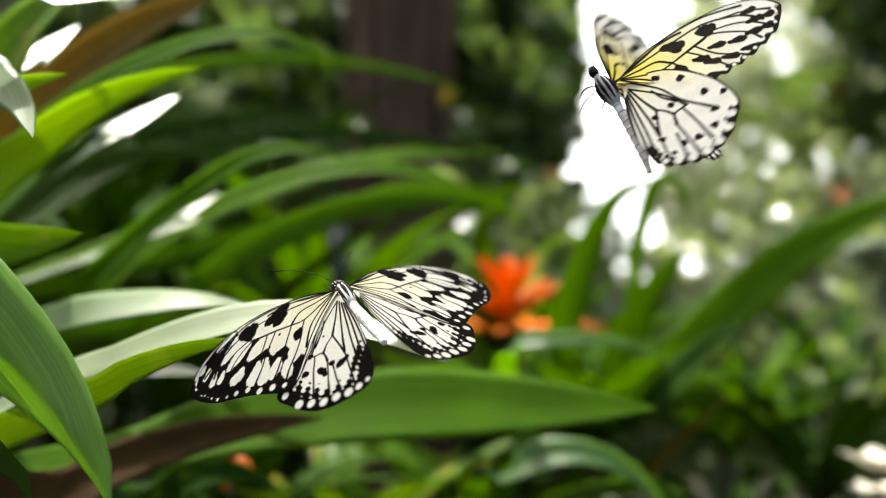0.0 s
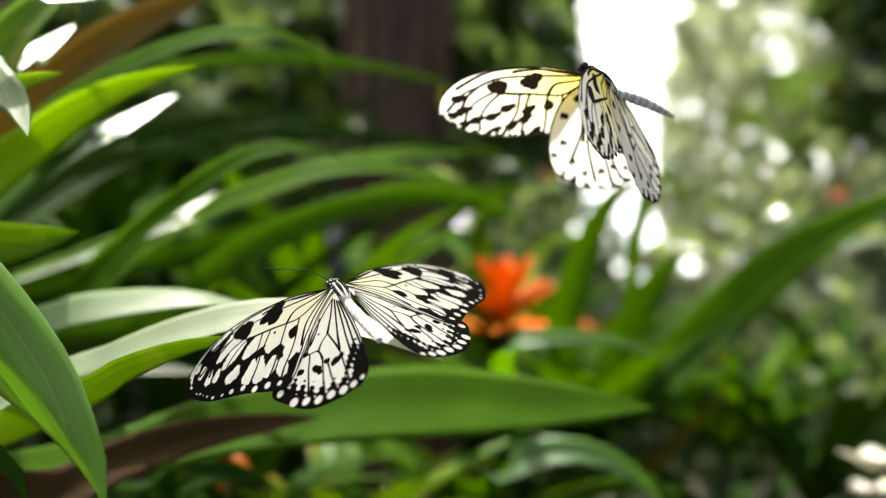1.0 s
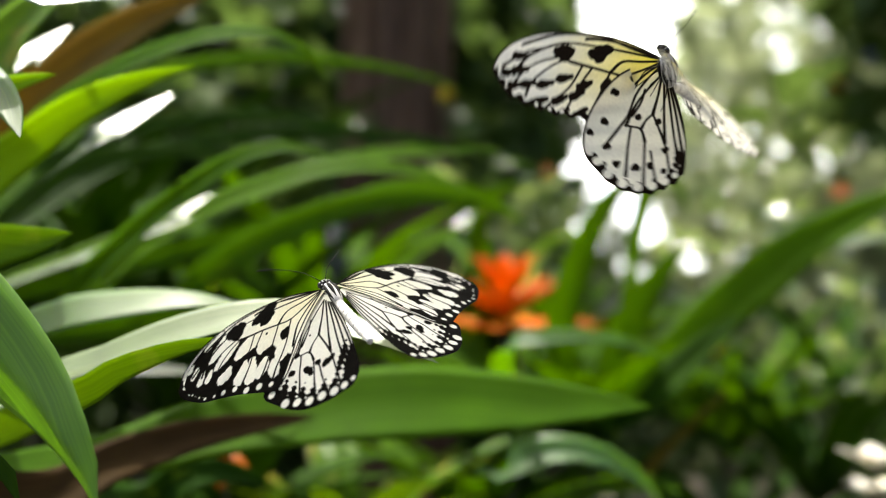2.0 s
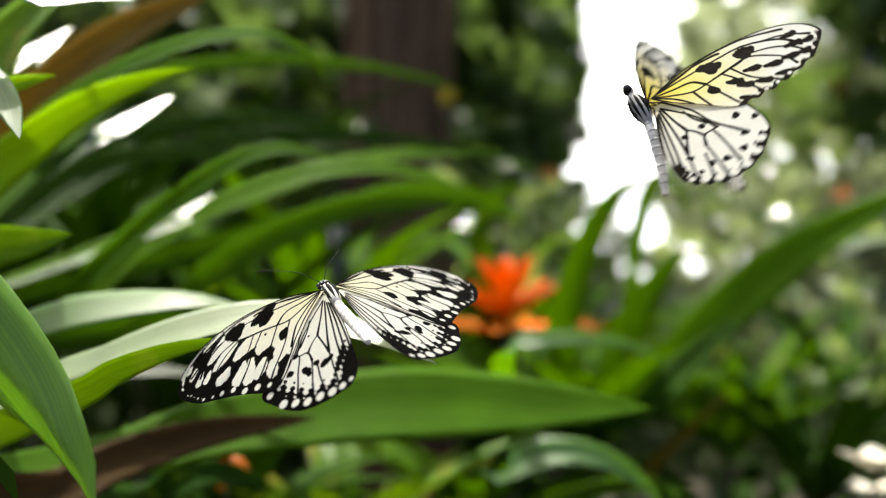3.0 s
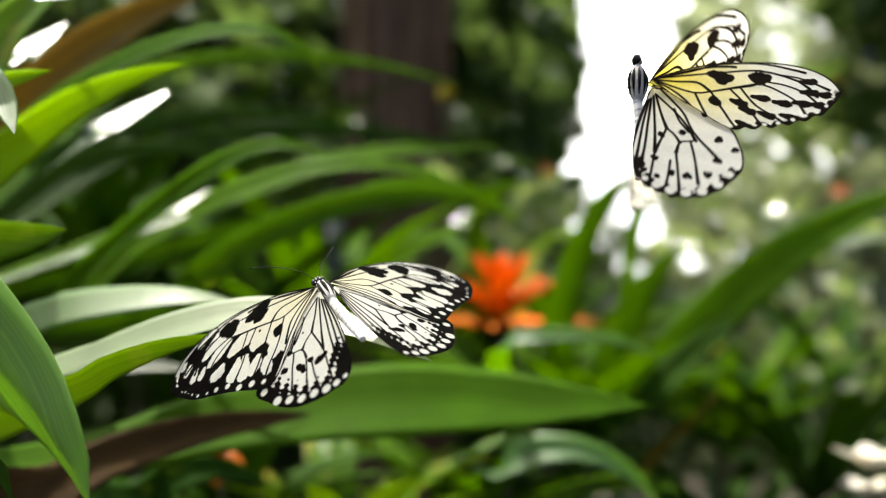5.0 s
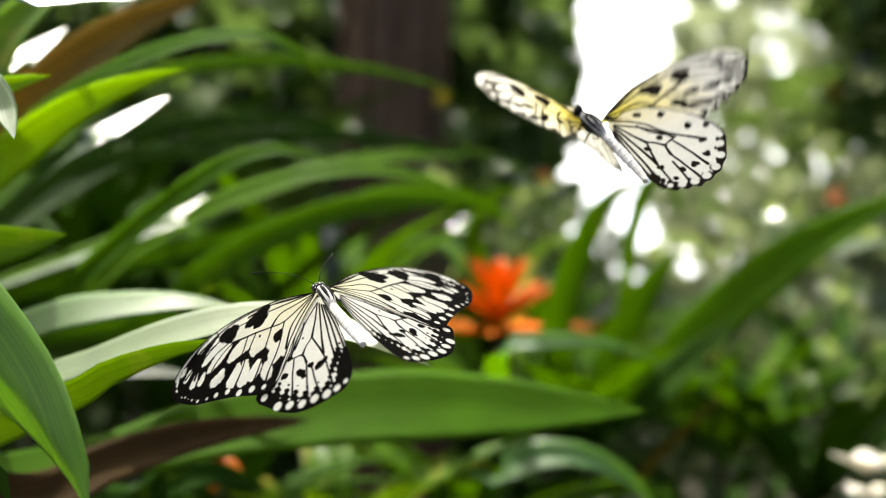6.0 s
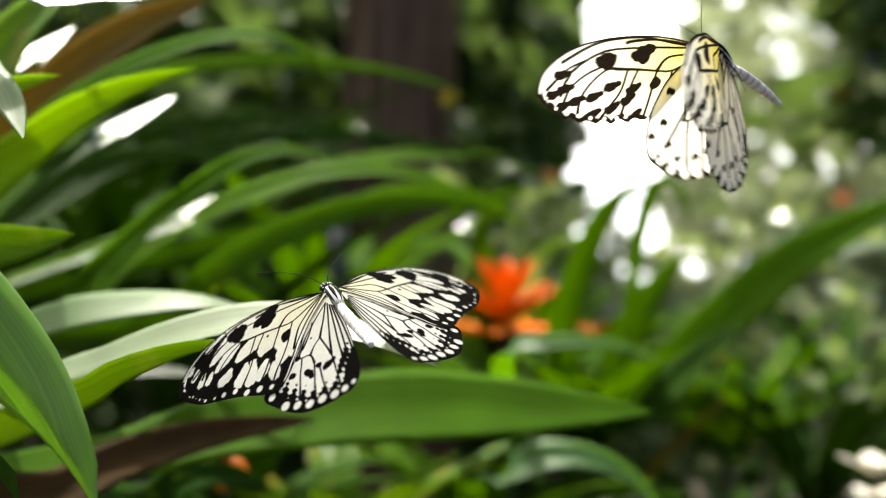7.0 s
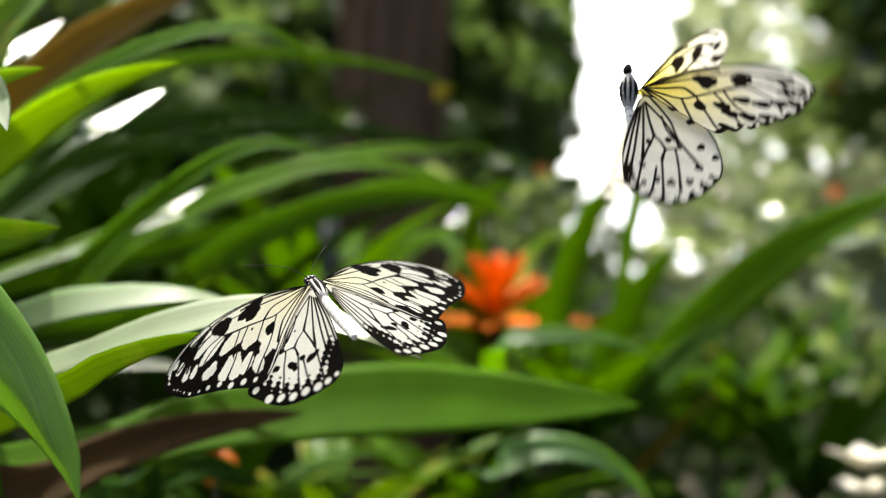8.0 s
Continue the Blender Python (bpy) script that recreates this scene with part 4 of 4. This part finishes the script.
WORN = dict(FORE, trail=[(2.6, 10.9), (7.7, 9.6), (14.0, 7.2), (21.0, 4.4), (27.0, 1.6), (33.0, -0.6), (37.0, -0.8), (39.6, 1.8), (42.6, 1.6), (45.2, 4.8), (48.4, 4.6), (51.0, 8.0), (53.6, 8.0), (56.6, 11.6), (59.0, 12.0), (61.6, 16.0), (64.0, 17.0), (66.0, 21.6), (68.0, 26.9), (69.0, 31.6)],
            blobs=[[(22.2, 24.8, 1.4), (24.2, 25.2, 2.5), (26.8, 25.0, 2.7), (29.2, 25.2, 2.1), (27.0, 21.8, 1.7)], [(39.8, 30.0, 3.0), (37.4, 29.0, 2.2), (42.0, 30.4, 2.1), (40.0, 27.0, 1.8)], [(26.0, 11.8, 2.1), (27.6, 10.4, 1.9)]] + [arrow(a) for a in ARROWS],
            inner=[], cells=[], spots=[(66.2, 28.4, 0.8), (64.6, 22.4, 0.8), (61.8, 18.4, 0.8), (58.4, 15.0, 0.9), (54.6, 11.4, 1.0), (50.0, 8.0, 1.0), (45.6, 5.6, 1.0)], margin=2.6, vein=0.5)
DOTTED = dict(HIND, lead=[(4.0, 11.0), (13.0, 13.6), (22.0, 11.4), (30.0, 6.0), (36.5, -0.4), (41.0, -7.5), (43.0, -13.0), (43.2, -17.0), (42.5, -19.5)],
              trail=[(2.2, 8.0), (2.5, 2.0), (3.2, -9.0), (5.2, -20.0), (8.0, -28.0), (10.8, -33.6), (12.4, -34.0), (15.0, -36.6), (17.2, -36.0), (19.5, -37.6), (22.0, -36.8), (24.5, -38.2), (27.0, -36.8), (29.5, -36.6), (32.0, -34.6), (34.5, -33.6), (36.6, -30.8), (39.0, -28.2), (40.4, -24.6), (42.5, -19.5)],
              blobs=[[(31.9, -5.2, 2.2)], [(34.3, -15.2, 2.1)], [(32.9, -22.9, 2.1)], [(26.9, -26.3, 2.2)], [(21.3, -27.0, 2.1)], [(19.0, -7.0, 1.9)], [(12.9, -11.0, 1.9)], [(14.0, -22.5, 1.9)], [(15.4, 9.2, 2.2)], [(24.4, 5.3, 2.3)], [(38.5, -8.0, 2.0)], [(17.5, -30.5, 1.6)]],
              spots=[(40.2, -13.5, 1.8), (39.6, -20.0, 2.0), (37.4, -26.0, 2.2), (33.4, -31.0, 2.2), (28.6, -33.8, 2.2), (23.4, -34.8, 2.1), (18.4, -34.4, 1.9), (14.0, -33.2, 1.4)], margin=5.4, vein=0.48)
SHEETS = {}
for sgn in (-1, 1):
    SHEETS["forewing", sgn, 0] = wing_mesh("forewing", FORE, FORE_HINGE, sgn, 330, 180, 0.37, grow=1.045)
    SHEETS["hindwing", sgn, 0] = wing_mesh("hindwing", HIND, HIND_HINGE, sgn, 250, 170, 0.12, grow=1.05)
    SHEETS["forewing", sgn, 1] = wing_mesh("forewing", WORN, FORE_HINGE, sgn, 330, 180, 1.15, 0.92, skin=WING_THIN)
    SHEETS["hindwing", sgn, 1] = wing_mesh("hindwing", DOTTED, HIND_HINGE, sgn, 250, 170, 0.5, 0.8, skin=WING_THIN)


def ellipsoid(centre, radii, rings=12, around=16):
    verts, faces = [], []
    for i in range(rings + 1):
        a = math.pi * i / rings
        for k in range(around):
            q = 2 * math.pi * k / around
            verts.append(np.array(centre) + np.array((math.sin(a) * math.cos(q), math.cos(a), math.sin(a) * math.sin(q))) * radii)
    for i in range(rings):
        for k in range(around):
            a, b = i * around + k, i * around + (k + 1) % around
            faces.append((a, b, b + around, a + around))
    return np.array(verts), faces


def butterfly(label, tail, feelers, legs, pale=0, girth=1.0):
    """A large black-veined white butterfly: y ahead, z up, its origin between the wing bases."""
    ob = thing("butterfly", (0, 0, 0), label, "butterfly", "butterflies")
    v, f = ellipsoid((0, 11, -3.2), (3.0, 8.5, 3.3))
    thorax = link_mesh("thorax", v * MM, f, FUR_GREY, ob, "grey furry thorax with black streaks")
    for k in range(9):
        a = 2 * math.pi * (k + 0.25) / 9
        round_ = np.array((math.cos(a) * 3.05, 0, math.sin(a) * 3.35))
        line = smooth_line([round_ * 0.72 + (0, 16.6, -3.2), round_ * 0.99 + (0, 11.5, -3.2), round_ * 0.70 + (0, 5.2, -3.2)], 10)
        v, f = tube(line * MM, np.array([0.3, 0.5, 0.65, 0.75, 0.75, 0.7, 0.6, 0.5, 0.35, 0.1]) * MM, 6)
        link_mesh("streak", v, f, FUR_BLACK, thorax)
    line = smooth_line(tail, 40)
    s = np.linspace(0, 1, 40)
    radii = 0.85 * girth * (2.1 + 0.9 * np.sin(np.pi * np.clip(s * 1.1, 0, 1)) - 0.6 * s ** 6) * (1 + 0.07 * np.cos(s * 2 * np.pi * 9))
    v, f = tube(line * MM, radii * MM, 14)
    abdomen = link_mesh("abdomen", v, f, FUR_WHITE, ob, "white ringed abdomen")
    for i in range(1, 9):
        k = int(39 * i / 9)
        v, f = tube(line[k - 1:k + 1] * MM, [radii[k] * 1.012 * MM] * 2, 14)
        link_mesh("ring", v, f, FUR_GREY, abdomen)
    v, f = ellipsoid((0, 20.6, -3.6), (2.1, 2.2, 2.0))
    head = link_mesh("head", v * MM, f, FUR_BLACK, ob, "black head dotted with white")
    for side in (-1, 1):
        v, f = ellipsoid((side * 1.7, 21.3, -3.6), (1.1, 1.4, 1.4))
        link_mesh("eye", v * MM, f, EYE_BLACK, head)
        for dx, dy, dz in ((0.7, 20.2, -1.6), (1.5, 19.3, -2.3), (0.5, 22.2, -2.3)):
            v, f = ellipsoid((side * dx, dy, dz), (0.3, 0.3, 0.26), 6, 8)
            link_mesh("dot", v * MM, f, FUR_WHITE, head)
        line = smooth_line([(side * 0.8, 22.2, -2.6), *[(side * a, b, c) for a, b, c in feelers[side > 0]]], 16)
        v, f = tube(line * MM, np.r_[np.full(12, 0.16), 0.2, 0.25, 0.27, 0.12] * MM * (0.75 if pale else 1), 6)
        link_mesh("antenna", v, f, FUR_BLACK, ob)
        for a in legs:
            line = smooth_line([(side * 1.6, a[0], -5.4), (side * a[1], a[2], a[3]), (side * a[4], a[5], a[6])], 10)
            v, f = tube(line * MM, np.linspace(0.32, 0.14, 10) * MM, 6)
            link_mesh("leg", v, f, FUR_BLACK, ob)
    wings = {}
    for sgn in (-1, 1):
        for kind, hinge in (("forewing", FORE_HINGE), ("hindwing", HIND_HINGE)):
            w = new(kind, SHEETS[kind, sgn, pale])
            w.parent = ob
            w.location = (sgn * hinge[0] * MM, hinge[1] * MM, (0.0 if kind == "forewing" else -0.5) * MM)
            wings[kind, sgn] = w
    return ob, wings, abdomen


resting, rest_wings, rest_tail = butterfly("white paper-kite butterfly with black veins, resting open-winged on a leaf",
                                [(0, 6, -3.2), (0, -4, -3.0), (0, -16, -2.0), (0, -30, -1.2)],
                                ([(6, 29, 0), (14, 36, 1), (21, 42, 0)], [(4, 28, -1), (9, 34, -1), (13, 40, -2)]),
                                [(14, 5, 17, -9, 8, 20, -14), (9, 6, 8, -10, 10, 6, -15)], 0, 0.82)
flying, fly_wings, fly_tail = butterfly("white paper-kite butterfly with black veins and yellow wing bases, in flight",
                              [(0, 6, -3.2), (0, -4, -4.0), (0, -16, -6.0), (0, -27, -9.0)],
                              ([(4, 27, 0), (7, 31, 3), (9, 36, 7)],) * 2,
                              [(14, 4, 14, -11, 4, 10, -17), (9, 5, 5, -11, 5, -1, -16)], 1, 0.85)
resting.matrix_world = Matrix.LocRotScale(Vector((-0.03237, 0.42195, 0.88077)), Matrix(((0.9040, -0.4009, -0.1486), (0.2844, 0.8233, -0.4912), (0.3193, 0.4018, 0.8583))).to_quaternion(), None)
for (kind, sgn), w in rest_wings.items():
    w.rotation_euler = (0, sgn * radians(29), 0)

# ---- flight ----
STROKE = {  # share of the wing beat: body tilt, roll, heading; each wing pair: lift, sweep, twist, hind lift, hind sweep; abdomen
    0.00: (54, 23, 72, 39, 29, -6, -5, 0, 87, -20, 22, -6, 1, -2),
    0.08: (31, -15, 126, 11, -10, -6, 1, 29, 38, -8, -11, 6, -8, 1),
    0.16: (90, 50, 136, 24, 58, -35, 2, 20, 43, -26, 8, -1, 7, -1),
    0.27: (38, 20, 128, 0, 16, 3, -6, 2, -62, -2, 26, -10, -3, -28),
    0.35: (38, 24, 128, -7, 15, 5, -7, 2, -80, -3, 27, -9, -3, -32),
    0.43: (41, 10, 133, -42, 17, -10, -3, 0, -84, 10, 22, -10, 1, -32),
    0.58: (54, -33, 127, -47, -8, 83, -17, 17, -6, 13, -33, 49, -57, -45),
    0.75: (91, 20, 84, 35, 23, 33, -14, -1, 88, -14, 16, -1, -6, -14),
    0.92: (59, 21, 69, 27, 24, -4, -5, 0, 89, -20, 21, -3, 1, 5),
}
FLIGHT_A = [  # seconds, beats so far, place of the head
    (0.0, 0.00, 0.0578, 0.4433, 0.9680), (0.1, 0.58, 0.0690, 0.425, 0.9673), (0.2, 1.35, 0.0547, 0.425, 0.9609), (0.3, 1.84, 0.0670, 0.425, 0.9738),
    (0.4, 2.58, 0.0690, 0.425, 0.9716), (0.5, 3.00, 0.0578, 0.4383, 0.9681), (0.6, 3.84, 0.0698, 0.425, 0.9715), (0.7, 4.35, 0.0596, 0.425, 0.9593),
    (0.8, 5.07, 0.0550, 0.425, 0.9583), (0.9, 5.58, 0.0748, 0.425, 0.9709), (1.0, 6.35, 0.0578, 0.4598, 0.9716), (1.1, 6.84, 0.0677, 0.425, 0.9798),
    (1.2, 7.58, 0.0745, 0.425, 0.9746), (1.3, 8.07, 0.0604, 0.425, 0.9618), (1.4, 8.84, 0.0630, 0.425, 0.9678), (1.5, 9.35, 0.0494, 0.4440, 0.9615),
    (1.6, 10.07, 0.0575, 0.425, 0.9618), (1.7, 10.58, 0.0821, 0.425, 0.9716),
]
FLIGHT_B = [  # seconds, beats so far, place of the head
    (2.8, 17.75, 0.0819, 0.425, 0.9569), (2.9, 18.28, 0.0678, 0.425, 0.9497), (3.0, 18.92, 0.0773, 0.4479, 0.9612), (3.1, 19.58, 0.0879, 0.425, 0.9611),
    (3.2, 20.28, 0.0731, 0.425, 0.9579), (3.3, 20.84, 0.0837, 0.425, 0.9684), (3.4, 21.58, 0.0834, 0.425, 0.9597), (3.5, 22.00, 0.0671, 0.4358, 0.9531),
    (3.6, 22.84, 0.0781, 0.425, 0.9596), (3.7, 23.43, 0.0733, 0.425, 0.9554), (3.8, 24.16, 0.0664, 0.425, 0.9431), (3.9, 24.66, 0.0819, 0.425, 0.9625),
    (4.0, 25.43, 0.0740, 0.4221, 0.9585), (4.1, 25.92, 0.0769, 0.425, 0.9590), (4.2, 26.75, 0.0787, 0.425, 0.9648), (4.3, 27.20, 0.0569, 0.425, 0.9483),
    (4.4, 28.00, 0.0536, 0.425, 0.9506), (4.5, 28.58, 0.0642, 0.4177, 0.9529), (4.6, 29.28, 0.0662, 0.425, 0.9493), (4.7, 29.84, 0.0765, 0.425, 0.9671),
]
FLIGHT_C = [  # seconds, beats so far, place of the head
    (5.8, 36.92, 0.0593, 0.425, 0.9570), (5.9, 37.43, 0.0653, 0.425, 0.9581), (6.0, 38.16, 0.0636, 0.4800, 0.9584), (6.1, 38.66, 0.0753, 0.425, 0.9686),
    (6.2, 39.43, 0.0625, 0.425, 0.9651), (6.3, 39.92, 0.0678, 0.425, 0.9686), (6.4, 40.66, 0.0804, 0.425, 0.9678), (6.5, 41.07, 0.0697, 0.4306, 0.9593),
    (6.6, 41.92, 0.0900, 0.425, 0.9782), (6.7, 42.43, 0.0922, 0.425, 0.9774),
]
FLIGHT_D = [  # seconds, beats so far, place of the head
    (6.8, 43.12, 0.0924, 0.425, 0.9728), (6.9, 43.75, 0.1113, 0.425, 0.9823), (7.0, 44.43, 0.1005, 0.4311, 0.9800), (7.1, 44.92, 0.1006, 0.425, 0.9779),
    (7.2, 45.75, 0.0976, 0.425, 0.9768), (7.3, 46.16, 0.0787, 0.425, 0.9605), (7.4, 46.92, 0.0859, 0.425, 0.9719), (7.5, 47.43, 0.0830, 0.4157, 0.9694),
    (7.6, 48.16, 0.0695, 0.425, 0.9597), (7.7, 48.75, 0.0836, 0.425, 0.9659), (7.8, 49.43, 0.0729, 0.425, 0.9583), (7.9, 49.92, 0.0685, 0.425, 0.9580),
    (7.967, 50.67, 0.0790, 0.4509, 0.9663), (8.0, 50.75, 0.0843, 0.4639, 0.9705),
]
SEEN_FIRST = (  # seconds, and the same angles where the stroke differs
    (0.0, (58, 22, 78, 39, 26, -6, -5, 0, 84, -19, 22, -9, 0, -2)),
    (0.5, (50, 19, 73, 37, 23, -4, -5, 0, 89, -26, 25, -6, 4, 1)),
    (1.0, (38, 24, 127, -14, 16, -4, -6, -2, -78, -6, 25, -11, -9, -33)),
    (1.5, (38, 25, 128, -1, 14, 14, -9, 6, -83, 1, 29, -8, 3, -31)),
    (3.0, (59, 21, 69, 27, 24, -4, -5, 0, 89, -20, 21, -3, 1, 5)),
    (3.5, (53, 28, 66, 41, 39, -8, -5, 0, 89, -16, 18, -3, -1, -5)),
    (4.0, (39, 4, 135, -45, 19, -4, 2, -2, -85, 16, 23, -8, 0, -30)),
)
SEEN_LAST = (
    (4.5, (54, -33, 127, -47, -8, 83, -17, 17, -6, 13, -33, 49, -57, -45)),
    (6.0, (90, 50, 136, 24, 58, -35, 2, 20, 43, -26, 8, -1, 7, -1)),
    (6.5, (31, -15, 126, 11, -10, -6, 1, 29, 38, -8, -11, 6, -8, 1)),
    (7.0, (37, 20, 134, -33, 18, -4, -1, -1, -86, 6, 20, -12, 7, -24)),
    (7.5, (46, 5, 129, -47, 13, -20, -12, 1, -83, 9, 24, -11, -2, -41)),
    (8.0, (91, 20, 84, 35, 23, 33, -14, -1, 88, -14, 16, -1, -6, -14)),
)


def between(x, xs, ys):
    """A rounded curve through the given rows, at x."""
    i = int(np.clip(np.searchsorted(xs, x) - 1, 1, len(xs) - 3))
    a, b, c, d = ys[i - 1:i + 3]
    w = xs[i + 1] - xs[i]
    u = (x - xs[i]) / w
    m0, m1 = (c - a) / (xs[i + 1] - xs[i - 1]) * w, (d - b) / (xs[i + 2] - xs[i]) * w
    return (2 * u ** 3 - 3 * u * u + 1) * b + (u ** 3 - 2 * u * u + u) * m0 + (3 * u * u - 2 * u ** 3) * c + (u ** 3 - u * u) * m1


BEAT = sorted(STROKE)
BEAT_AT = np.array([p - 1 for p in BEAT] + BEAT + [p + 1 for p in BEAT])
BEAT_TO = np.array([STROKE[p] for p in BEAT] * 3, float)
LOG = np.array(FLIGHT_A + FLIGHT_B + FLIGHT_C + FLIGHT_D)


def stroke(share):
    return between(share % 1.0, BEAT_AT, BEAT_TO)


def flight(t):
    """Place of the head and the angles of body and wings at a time."""
    beats = np.interp(t, LOG[:, 0], LOG[:, 1])
    angles = stroke(beats)
    for at, seen in SEEN_FIRST + SEEN_LAST:
        near = max(0.0, 1 - abs(t - at) / 0.07)
        if near:
            own = stroke(np.interp(at, LOG[:, 0], LOG[:, 1]))
            angles = angles + near * (np.array(seen) - own)
    sway = np.array([np.interp(t, LOG[:, 0], LOG[:, k]) for k in (2, 3, 4)])
    gap = max(0.0, min(t - 1.7, 2.8 - t, 0.1), min(t - 4.7, 5.8 - t, 0.1)) / 0.1
    q = 2 * math.pi * beats
    sway += gap * np.array((-0.008 * math.cos(q - 1.2), 0, 0.006 * math.cos(q + 2.3)))
    return sway, angles


def wing_pose(kind, sgn, lift, sweep, twist, hind_lift, hind_sweep):
    hinge, low = (FORE_HINGE, 0.0) if kind == "forewing" else (HIND_HINGE, -0.5)
    if kind == "hindwing":
        lift, sweep = lift + hind_lift, sweep + hind_sweep
    turn = pose(0, 0, 0, 0, -sgn * lift, 0) @ pose(0, 0, 0, 0, 0, sgn * sweep) @ pose(0, 0, 0, twist, 0, 0)
    return Matrix.Translation((sgn * hinge[0] * MM, hinge[1] * MM, low * MM)) @ turn


def motions():
    body, parts = [], {key: [] for key in fly_wings}
    tail = []
    for k in range(frame(8.0)):
        t = k / FPS
        place, a = flight(t)
        turn = pose(0, 0, 0, *a[:3])
        body.append((t, Matrix.Translation(Vector(place) - turn.to_3x3() @ Vector((0, 0.021, -0.0035))) @ turn))
        for (kind, sgn), rows in parts.items():
            rows.append((t, wing_pose(kind, sgn, *(a[3:8] if sgn > 0 else a[8:13]))))
        tail.append((t, Matrix.Translation((0, 0.004, -0.003)) @ pose(0, 0, 0, a[13]) @ Matrix.Translation((0, -0.004, 0.003))))
    walk(flying, body)
    for key, rows in parts.items():
        walk(fly_wings[key], rows)
    walk(fly_tail, tail)


motions()
